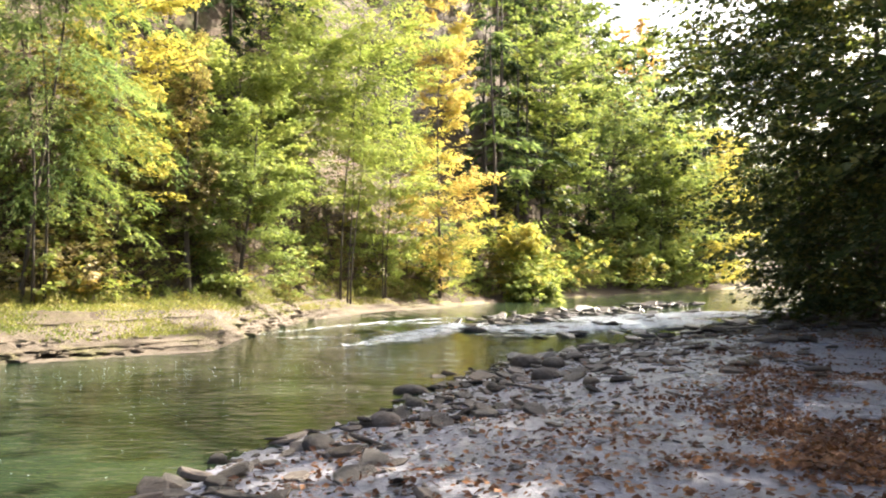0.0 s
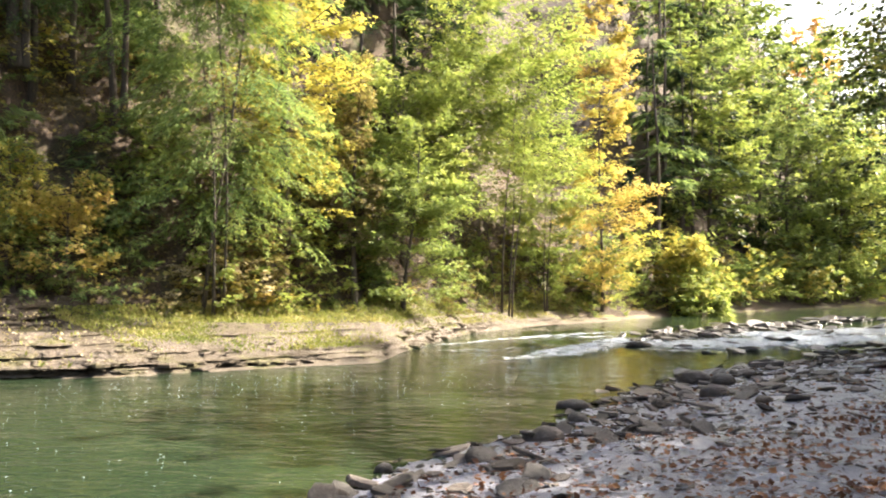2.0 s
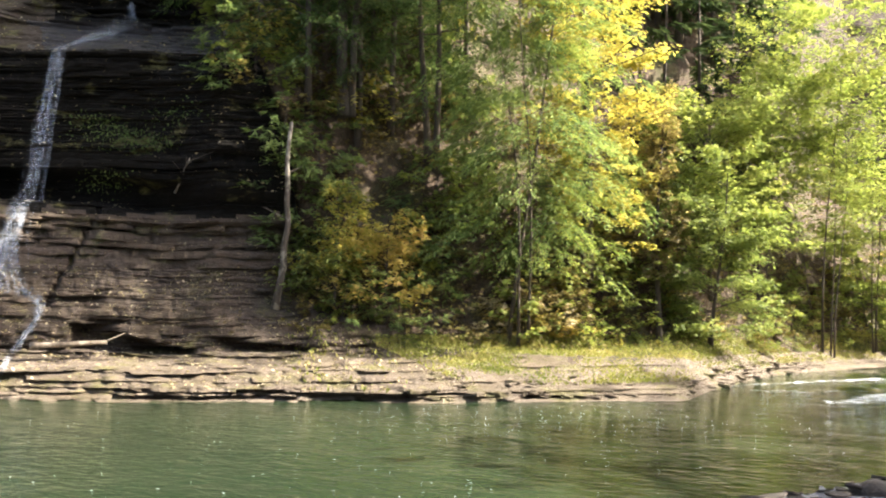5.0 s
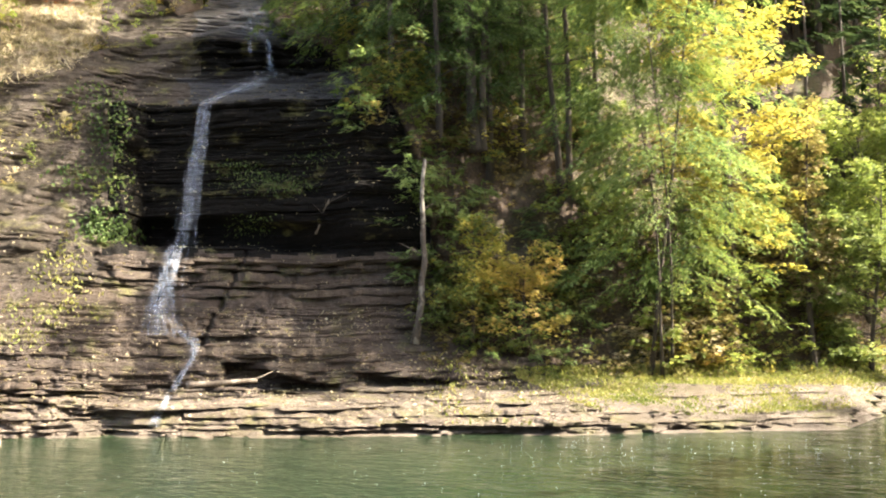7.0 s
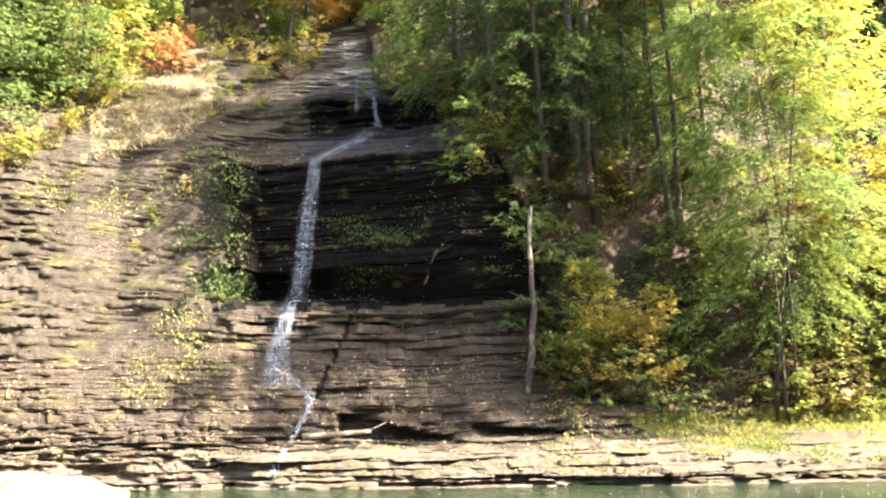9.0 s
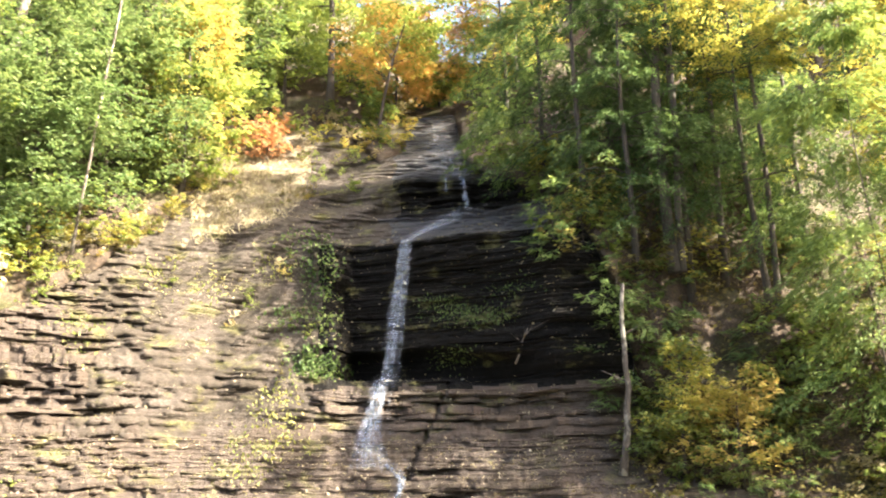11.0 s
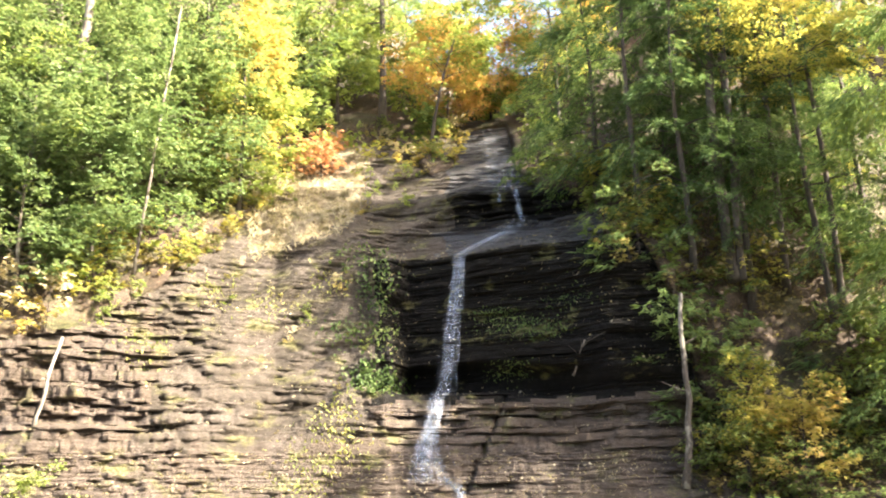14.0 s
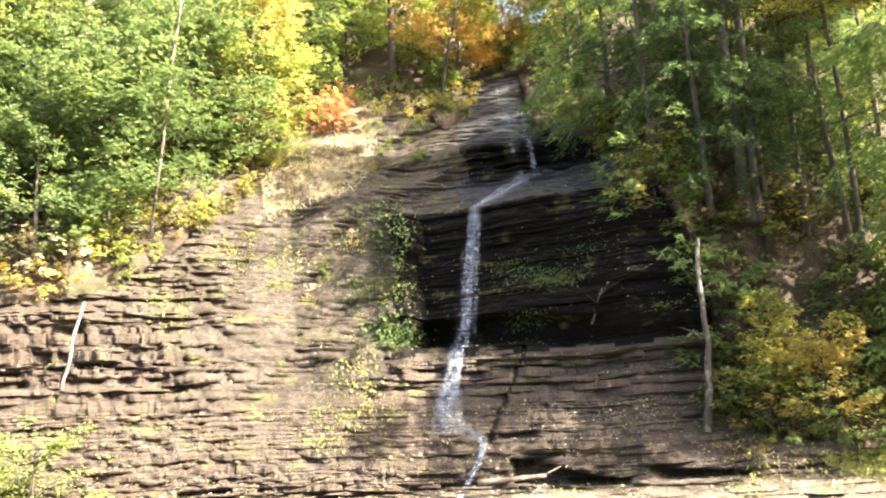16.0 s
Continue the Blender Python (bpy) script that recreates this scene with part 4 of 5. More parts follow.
# --- slope left of the falls ---
k = 0
for az_, r_, h_, leaf_, rr_ in ((71, 30.4, 8, "fresh", 2.8), (75, 28.4, 7, "fresh", 2.6), (79, 27.6, 6.5, "fresh", 2.4), (69, 34, 12, "fresh", 3), (74, 34, 13, "conifer", 3),
                                (78, 33, 12, "fresh", 3), (83, 30, 9, "fresh", 3), (62.5, 38.5, 13, "conifer", 3), (66, 40, 15, "conifer", 3.2), (72, 40, 15, "conifer", 3.4),
                                (60, 43, 15, "conifer", 3), (78, 41, 16, "conifer", 3.4), (84, 38, 15, "fresh", 3.4), (90, 33, 12, "fresh", 3.2)):
    k += 1
    hem = leaf_ in ("hemlock", "conifer")
    make_tree("hemlock" if hem else "maple", az_, r_, h_, rr_, leaf_, shape="cone" if hem else "round", crown_from=0.08, leaves=16500 if r_ < 35 else 4800, limbs=38,
              seed=60 + k, needle=hem, droop=0.3 if hem else 0.05, size=0.17, label="green hemlock on the slope" if hem else "leafy green maple on the slope",
              second=None if hem else ("lime", 1.1), bark=BARK_PALE if k % 3 == 0 else None)

# --- far woods up the valley ---
def woods():
    base = []
    for i, (lf, shp, rr) in enumerate((("dark", "cone", 3.4), ("green", "round", 4.0), ("hemlock", "cone", 3.2), ("olive", "round", 4))):
        base.append(make_tree("hemlock" if shp == "cone" else "maple", -6, 95, 15, rr, lf, shape=shp, crown_from=0.05, leaves=900, limbs=5, seed=90 + i, needle=shp == "cone",
                              droop=0.25 if shp == "cone" else 0.0, size=0.5, label="dark conifer on the far hillside" if shp == "cone" else "green tree on the far hillside", group="far woods"))
    rng = np.random.default_rng(8)
    spots = []
    for a in np.arange(-17.5, 17, 1.05):
        for zz in (5, 10, 16, 23, 30):
            aa = a + rng.uniform(-0.5, 0.5)
            if aa > 8 and zz != 16 or -3 < aa <= 9 or aa < -9 and zz > 16:
                continue
            spots.append((aa, float(bank_r(aa, zz + rng.uniform(-2, 2)))))
    for a in np.arange(-33, -11, 1.1):
        for zz in (1.2, 6, 12):
            spots.append((a + rng.uniform(-0.4, 0.4), float(bank_r(a, zz))))
    for i, (a, r) in enumerate(spots):
        src = base[int(rng.choice(4, p=[0.42, 0.16, 0.3, 0.12]))]
        x, y = polar(a, r)
        sc = rng.uniform(0.75, 1.15) if a > -11 else rng.uniform(1.0, 1.35)
        ob = copy_thing(src, pose(x, y, bank_z(a, r) - 0.2, 0, 0, rng.uniform(0, 360)))
        ob.scale = (sc, sc, sc * rng.uniform(0.9, 1.15))
    for i, b in enumerate(base):
        a = (-5.2, -8.6, -12.9, -9.8)[i]
        r = (84, 96, 150, 120)[i]
        b.location = (*polar(a, r), bank_z(a, r) - 0.2)
    return base


FAR = woods()

# conifers higher on the slope above the falls
for i_, a_, r_, sc_ in ((2, 39.8, 40, 0.95), (0, 38.5, 40, 1.0), (2, 34.5, 42, 1.05), (0, 30, 43, 1.05), (0, 26, 41, 1.0), (2, 22, 40, 1.0), (0, 36, 48, 1.0), (0, 37.5, 47, 0.9)):
    t_ = copy_thing(FAR[i_], pose(*polar(a_, r_), bank_z(a_, r_) - 0.2, 0, 0, 70 * i_ + 10 * a_))
    t_.scale = (sc_, sc_, sc_)
for a_, r_, sc_ in ((9.0, 46.5, 0.9), (10.6, 44.0, 0.85), (12.4, 43.0, 0.9), (14.4, 42.0, 0.95), (16.6, 41.0, 0.9), (18.8, 38.5, 0.85), (8.2, 45, 0.55), (5.4, 51, 0.5), (3.4, 53, 0.45), (-2.6, 56.5, 0.95), (-3.6, 58, 1.0), (-4.6, 60, 1.0), (11.3, 37.8, 0.62), (13.2, 37.2, 0.66), (15.3, 36.4, 0.6), (16.8, 35.5, 0.55)):
    t_ = copy_thing(FAR[0], pose(*polar(a_, r_), bank_z(a_, r_) - 0.2, 0, 0, 33 * a_))
    t_.scale = (sc_, sc_, sc_)
# single trees on the skyline up the valley
for i_, a_, r_, sc_ in ((0, -12.9, 118, 1.55), (0, -13.8, 116, 1.3), (2, -9.3, 112, 1.3), (1, -15.2, 104, 1.25), (2, -16.6, 108, 1.3), (3, -17.6, 100, 1.45), (0, -10.6, 125, 1.25), (3, -16.2, 102, 1.5), (1, -15.0, 106, 1.4)):
    t_ = copy_thing(FAR[i_], pose(*polar(a_, r_), bank_z(a_, r_) - 0.2, 0, 0, 40 * i_ + 10 * a_))
    t_.scale = (sc_, sc_, sc_)
make_tree("maple", -11.7, 112, 20, 3.2, "orange", crown_from=0.35, leaves=2200, limbs=14, seed=140, size=0.5, label="orange maple on the skyline")
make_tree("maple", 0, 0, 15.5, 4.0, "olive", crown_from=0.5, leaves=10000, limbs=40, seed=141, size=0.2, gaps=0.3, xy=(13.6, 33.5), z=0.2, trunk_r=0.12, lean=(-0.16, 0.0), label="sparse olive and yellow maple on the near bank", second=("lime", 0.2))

# --- shady near bank ---
k = 0
# Several of these stand out of view, added to keep the bank shaded.
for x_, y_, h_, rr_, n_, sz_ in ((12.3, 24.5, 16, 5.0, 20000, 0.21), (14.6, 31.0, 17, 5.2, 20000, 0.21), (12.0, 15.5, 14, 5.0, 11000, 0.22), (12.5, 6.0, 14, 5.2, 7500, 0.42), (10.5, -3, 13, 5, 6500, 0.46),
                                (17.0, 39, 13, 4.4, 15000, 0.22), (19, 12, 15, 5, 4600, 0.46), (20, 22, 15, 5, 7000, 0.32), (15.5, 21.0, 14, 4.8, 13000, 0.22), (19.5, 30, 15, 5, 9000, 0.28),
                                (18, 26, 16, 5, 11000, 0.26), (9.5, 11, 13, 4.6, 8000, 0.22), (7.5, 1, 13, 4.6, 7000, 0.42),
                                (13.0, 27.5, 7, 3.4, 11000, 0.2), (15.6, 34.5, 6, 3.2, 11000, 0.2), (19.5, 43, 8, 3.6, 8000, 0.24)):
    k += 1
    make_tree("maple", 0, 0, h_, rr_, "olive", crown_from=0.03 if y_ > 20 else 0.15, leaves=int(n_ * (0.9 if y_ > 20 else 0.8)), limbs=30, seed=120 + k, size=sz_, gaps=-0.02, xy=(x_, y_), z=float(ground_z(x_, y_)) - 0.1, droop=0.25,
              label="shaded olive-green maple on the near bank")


# ---- undergrowth ----
def shrubs():
    kinds = []
    for i, (lf, sec, n) in enumerate((("green", ("lime", 0.2), 400), ("lime", None, 400), ("yellow", ("lime", 0.0), 400), ("hemlock", None, 430), ("brush", ("green", 0.3), 400), ("gold", ("straw", 0.1), 440))):
        kinds.append(make_tree("shrub", 10, 30, 1.9, 1.0, lf, shape="bush", crown_from=0.05, leaves=n, limbs=5, seed=200 + i, size=0.17, needle=lf == "hemlock", category="shrub", tier=0, gaps=0.1,
                               trunk_r=0.02, label=("leafy green shrub in the undergrowth", "yellow-green shrub in the undergrowth", "yellow shrub in the undergrowth", "young hemlock in the undergrowth",
                                                    "brown-green brush in the undergrowth", "golden shrub in the undergrowth")[i], group="undergrowth", second=sec))
    rng = np.random.default_rng(77)
    spots = []

    def put(n, a0, a1, z0, z1, probs, s0=0.6, s1=1.4):
        for _ in range(n):
            a = rng.uniform(a0, a1)
            zz = rng.uniform(z0, z1) if z0 >= 0 else float(np.interp(a, TOP_AZ, TOP_Z)) + rng.uniform(0.05, z1)
            r = float(bank_r(a, zz)) + 0.2
            sc = rng.uniform(s0, s1)
            x, y = polar(a, r)
            m = pose(x, y, zz - 0.15, rng.uniform(-12, 12), rng.uniform(-12, 12), rng.uniform(0, 360))
            spots.append((r + (30 if sc < 0.35 else 0), int(rng.choice(6, p=probs)), m, (sc, sc, sc * rng.uniform(0.7, 1.1))))
    put(27, 4, 24, 1.0, 4.5, [0.2, 0.25, 0.08, 0.1, 0.32, 0.05], 0.5, 1.2)
    put(14, 20, 26, 1.0, 2.4, [0.0, 0.05, 0.1, 0.0, 0.15, 0.7], 0.3, 0.7)
    put(14, -9, -1.5, 0.5, 3, [0.35, 0.2, 0.1, 0.1, 0.25, 0], 0.7, 1.6)
    put(16, 36.2, 40, 2.6, 9, [0.03, 0.07, 0.0, 0.6, 0.3, 0.0], 0.7, 1.3)
    put(16, 27, 36, 7, 16, [0.1, 0.1, 0.05, 0.4, 0.35, 0.0], 0.8, 1.5)
    put(12, -3, 5, 0.35, 1.2, [0.3, 0.3, 0.1, 0.0, 0.3, 0.0], 0.3, 0.7)
    put(16, -3, 6, 0.7, 3.5, [0.35, 0.25, 0.1, 0.1, 0.2, 0])
    put(46, -18, -5.5, 0.1, 1.2, [0.3, 0.3, 0.15, 0.1, 0.15, 0], 1.1, 2.3)
    put(34, 0, 19, 0.6, 1.7, [0.35, 0.3, 0.05, 0.1, 0.2, 0.0], 0.25, 0.65)
    put(10, 19, 27, 1.0, 2.4, [0.0, 0.2, 0.1, 0.0, 0.1, 0.6], 0.4, 0.9)
    put(14, 39, 43.5, 7.6, 11, [0.05, 0.05, 0.0, 0.6, 0.3, 0.0], 0.7, 1.2)
    put(40, 57.8, 69, 4.5, 11.5, [0.15, 0.15, 0.05, 0.0, 0.5, 0.15], 0.15, 0.4)
    put(25, -17, -3, 0.6, 4, [0.3, 0.2, 0.15, 0.1, 0.25, 0], 1.0, 2.2)
    put(16, 27, 38, 1.2, 4, [0.15, 0.15, 0.05, 0.15, 0.45, 0.05], 0.4, 1.0)
    put(18, 33, 38.6, 1.3, 3.4, [0.2, 0.1, 0.05, 0.25, 0.4, 0.0], 0.4, 0.9)
    put(34, 17, 32, 3.2, 9, [0.18, 0.1, 0.04, 0.3, 0.38, 0.0], 0.8, 1.5)
    put(34, -3, 11, 0.8, 2.6, [0.3, 0.2, 0.03, 0.12, 0.35, 0.0], 0.5, 1.1)
    put(24, -3.5, 3, 0.2, 0.8, [0.4, 0.3, 0.0, 0.0, 0.3, 0.0], 0.3, 0.65)
    put(22, 26, 42, 4, 16, [0.08, 0.07, 0.0, 0.45, 0.4, 0.0], 0.6, 1.4)
    put(15, 40.5, 47.5, -1, 2.5, [0.1, 0.08, 0.05, 0.5, 0.27, 0.0])
    put(30, 64, 71, -1, 0.9, [0.0, 0.15, 0.15, 0.0, 0.2, 0.5], 0.25, 0.6)
    put(22, 58.6, 65, 10.2, 15.5, [0.1, 0.15, 0.05, 0.0, 0.4, 0.3], 0.12, 0.3)
    put(14, 55, 59, 11.2, 14, [0.3, 0.3, 0.1, 0.0, 0.2, 0.1], 0.2, 0.5)
    put(7, 52.3, 66, -1, 1.2, [0.15, 0.25, 0.2, 0.0, 0.2, 0.2], 0.3, 0.7)
    put(37, 64, 92, -1, 2.5, [0.2, 0.28, 0.2, 0.0, 0.07, 0.25], 0.5, 1.2)
    put(8, 52.6, 58, 13.5, 17, [0.18, 0.22, 0.15, 0.0, 0.25, 0.2], 0.5, 1.1)
    put(22, 52, 90, 14, 24, [0.4, 0.25, 0.1, 0.15, 0.1, 0.0], 0.9, 1.8)
    put(8, 45.6, 47.8, 12.6, 19, [0.15, 0.3, 0.25, 0.1, 0.0, 0.2], 0.5, 1.0)
    put(8, 52.4, 54.4, 14, 19, [0.15, 0.25, 0.25, 0.0, 0.1, 0.25], 0.5, 1.0)
    spots.sort(key=lambda q: q[0])
    for r, i, m, sc in spots[:280]:
        copy_thing(kinds[i], m).scale = sc
    mass = new("undergrowth")
    mass.location = (*polar(0, 48), 0.4)
    for i, kd in enumerate(kinds):
        ms = [m @ Matrix.Diagonal((*sc, 1)) for r, j, m, sc in spots[280:] if j == i]
        for ch in kd.children:
            if not ms or not ch.name.startswith("crown"):
                continue
            src = ch.data
            co = np.empty(len(src.vertices) * 3)
            src.vertices.foreach_get("co", co)
            co = co.reshape(-1, 3)
            n_ = len(src.polygons[0].vertices)
            fc = np.array([tuple(p.vertices) for p in src.polygons if len(p.vertices) == n_])
            V = [co @ np.array(m)[:3, :3].T + np.array(m)[:3, 3] - np.array(mass.location) for m in ms]
            F = [fc + k_ * len(co) for k_ in range(len(ms))]
            me = bpy.data.meshes.new("foliage")
            me.from_pydata(np.concatenate(V).tolist(), [], np.concatenate(F).tolist())
            me.materials.append(src.materials[0])
            tagged(part("foliage", me, mass), kind="stuff")
    tagged(mass, "mixed green and yellow undergrowth along the far bank", "undergrowth", kind="stuff")
    for i, kd in enumerate(kinds):
        a, zz = (16, 9.5, 18.5, 29, 6, 79.5)[i], (1.6, 1.4, 2.4, 2.2, 1.6, 6.4)[i]
        kd.location = (*polar(a, float(bank_r(a, zz)) + 0.2), zz - 0.1)


shrubs()


# ---- the waterfall ----
def strand_mesh(name, paths, mat):
    """Thin flat ribbons; paths is a list of (points, widths)."""
    vs, qs = [], []
    for pts, ws in paths:
        pts = np.asarray(pts, dtype=float)
        d = np.gradient(pts, axis=0)
        toward = -pts / np.linalg.norm(pts, axis=1, keepdims=True)
        side = np.cross(d, toward)
        side /= np.linalg.norm(side, axis=1, keepdims=True) + 1e-9
        b = len(vs)
        for p, sd_, w in zip(pts, side, ws):
            vs += [p - sd_ * w, p + sd_ * w]
        qs += [(b + 2 * i, b + 2 * i + 1, b + 2 * i + 3, b + 2 * i + 2) for i in range(len(pts) - 1)]
    return quads_mesh(name, vs, qs, [mat], True)


def falls_material():
    m, nt, bs = material("falling_water")
    v = mapped(nt, (22, 22, 1.3))
    n = noise_tex(nt, v, 1.6, 6.0, 0.65, 0.2)
    bs.inputs["Base Color"].default_value = (0.5, 0.54, 0.62, 1)
    bs.inputs["Roughness"].default_value = 0.25
    tr = nt.nodes.new("ShaderNodeBsdfTransparent")
    mx = nt.nodes.new("ShaderNodeMixShader")
    nt.links.new(ramp(nt, n, [(0.48, (0, 0, 0)), (0.74, (0.55, 0.55, 0.55))]), mx.inputs[0])
    nt.links.new(tr.outputs[0], mx.inputs[1])
    nt.links.new(bs.outputs[0], mx.inputs[2])
    nt.links.new(mx.outputs[0], nt.nodes["Material Output"].inputs["Surface"])
    return m


def build_falls():
    rng = np.random.default_rng(3)
    mat = falls_material()
    root = new("waterfall")
    root.location = (*polar(53.5, 23), 0.9)

    def run(name, n, line, width, hug, wid=0.035, free=False, label=""):
        """line: (az, z) stations; width: half-spread in degrees at each station."""
        az_s, z_s = np.array([p[0] for p in line]), np.array([p[1] for p in line])
        paths = []
        for _ in range(n):
            lat = rng.normal(0, 0.5)
            t0, t1 = sorted(rng.uniform(-0.2, 1.2, 2)) if rng.random() < 0.6 else (0, 1)
            t0, t1 = max(0, t0), min(1, t1)
            if t1 - t0 < 0.12:
                continue
            m = max(8, int(abs(z_s[0] - z_s[-1]) * 5))
            t = np.linspace(t0, t1, m)
            kk = np.linspace(0, 1, len(line))
            a = np.interp(t, kk, az_s) + lat * np.interp(t, kk, width) + 0.025 * np.sin(t * 20 + rng.uniform(0, 6))
            z = np.interp(t, kk, z_s)
            rr = np.array([min(cliff_r(ai, zi + e) for e in (-0.06, 0, 0.06)) for ai, zi in zip(a, z)]) - hug
            rr = np.minimum(rr, np.convolve(np.pad(rr, 1, mode="edge"), [0.3, 0.4, 0.3], "valid"))
            if free:
                rr = np.minimum.accumulate(rr) - 0.03 * rng.random()
            x, y = polar(a, rr)
            w = wid * rng.uniform(0.25, 1.1) * (0.4 + 0.6 * np.sin(np.linspace(0.25, 2.9, m)))
            paths.append((np.stack([x - root.location.x, y - root.location.y, z - root.location.z], -1) + np.array(root.location), w))
        me = strand_mesh(name, paths, mat)
        me.transform(Matrix.Translation(-root.location))
        tagged(part(name, me, root, label), kind="stuff")

    run("upper_chute", 34, [(50.4, 18.4), (50.1, 15.5), (49.6, 13.2), (49.2, 12.6)], [0.6, 0.9, 1.1, 1.2], 0.02, label="thin glistening film of water")
    run("upper_step", 40, [(48.5, 12.4), (48.35, 11.8), (48.15, 10.9)], [0.2, 0.16, 0.2], 0.025)
    run("side_strand", 12, [(49.6, 12.2), (49.5, 11.5)], [0.08, 0.1], 0.02)
    run("shelf_sheet", 42, [(48.1, 10.9), (49.2, 10.3), (51.0, 9.7), (52.1, 9.15)], [0.8, 0.7, 0.5, 0.3], 0.03)
    run("plunge", 46, [(52.2, 9.15), (52.45, 8.0), (52.8, 6.8), (53.1, 5.4), (53.4, 4.6)], [0.42, 0.44, 0.5, 0.55, 0.62], 0.03, free=True, label="white veil of falling water")
    run("cascade", 70, [(53.5, 5.0), (53.9, 4.5), (54.3, 3.6), (54.6, 2.9), (54.3, 2.2)], [0.75, 0.55, 0.6, 0.95, 1.5], 0.03)
    run("narrow_chute", 40, [(53.6, 2.35), (52.7, 2.0), (52.6, 1.7), (53.4, 1.2), (53.9, 0.85)], [0.9, 0.3, 0.2, 0.18, 0.22], 0.03)
    run("foot", 26, [(54.0, 0.8), (54.5, 0.5), (54.9, 0.2)], [0.2, 0.3, 0.4], 0.025)
    return tagged(root, "thin white waterfall over dark shale steps", "waterfall")


build_falls()


# ---- dead trunk and leaning pole ----
def sumac():
    for a, r, sd_ in ((61.6, 34.6, 160), (60.9, 34.9, 161), (62.2, 34.2, 162), (61.2, 34.0, 163)):
        make_tree("sumac", a, r, 1.5, 0.9, "sumac", shape="bush", crown_from=0.1, leaves=700, limbs=10, seed=sd_, size=0.14, category="shrub", tier=0, gaps=0.1, trunk_r=0.02, label="salmon-orange sumac shrub on the rim")


sumac()


def bare_trunk(name, base, top, r0, r1, label, stubs=3, seed=1, bark=None):
    rng = np.random.default_rng(seed)
    root = new(name)
    root.location = base
    b, t = Vector((0, 0, 0)), Vector(top) - Vector(base)
    n = 10
    pts = [tuple(t * (i / (n - 1)) + Vector((rng.normal(0, r0 * 0.25), rng.normal(0, r0 * 0.25), 0)) + Vector((0.8, 0.6, 0)) * r0 * 0.5 * math.sin(i * 0.8 + seed)) for i in range(n)]
    vs, fs = tube(pts, [r0 + (r1 - r0) * i / (n - 1) + (r0 * 0.35 if i == 0 else 0) for i in range(n)], 10)
    part("trunk", mesh_of("trunk", vs, fs, bark or BARK_PALE, True), root)
    for k_ in range(stubs):
        p = t * rng.uniform(0.45, 0.95)
        th = rng.uniform(0, 6.28)
        e = p + Vector((math.cos(th), math.sin(th), 0.4)) * rng.uniform(0.3, 0.7)
        vs, fs = tube([tuple(p), tuple((p + e) / 2), tuple(e)], [r1 * 0.5, r1 * 0.35, r1 * 0.15], 5)
        part("stub", mesh_of("stub", vs, fs, bark or BARK_PALE, True), root)
    return tagged(root, label, "dead tree")


def at(az, r, z):
    return (*polar(az, r), z)


bare_trunk("dead_tree", at(39.05, 23.9, 1.9), at(38.45, 24.0, 6.8), 0.1, 0.05, "mottled grey dead trunk standing on the bank", 2, 5, BARK_DEAD)
bare_trunk("fallen_pole", at(77.4, 24.2, 3.7), at(76.3, 24.6, 5.95), 0.045, 0.035, "pale dead pole leaning on the cliff", 1, 6)
bare_trunk("dead_pole", at(72.6, 27.4, 8.3), at(70.6, 27.2, 17.0), 0.05, 0.028, "slim pale dead tree leaning on the slope", 4, 7, BARK_DEAD)
bare_trunk("bare_tree", at(77.0, 29.6, 9.4), at(76.2, 29.6, 21), 0.17, 0.12, "pale bare tree trunk on the slope", 3, 8)
bare_trunk("old_tree", at(35.3, 26.8, 7.6), at(35.75, 27.4, 19), 0.17, 0.1, "old twin tree trunk with rough bark", 3, 9, BARK)
bare_trunk("old_tree", at(34.7, 26.8, 7.6), at(34.5, 27.4, 19), 0.11, 0.07, "old twin tree trunk with rough bark", 3, 10, BARK)


bare_trunk("fallen_log", at(53.0, 22.3, 1.02), at(48.9, 22.5, 1.1), 0.07, 0.05, "pale bleached log lying on the rock shelf", 1, 11)
bare_trunk("dead_branch", at(45.4, 25.6, 5.0), at(44.6, 25.1, 5.9), 0.03, 0.015, "pale broken branch caught on the dark ledge", 5, 12)


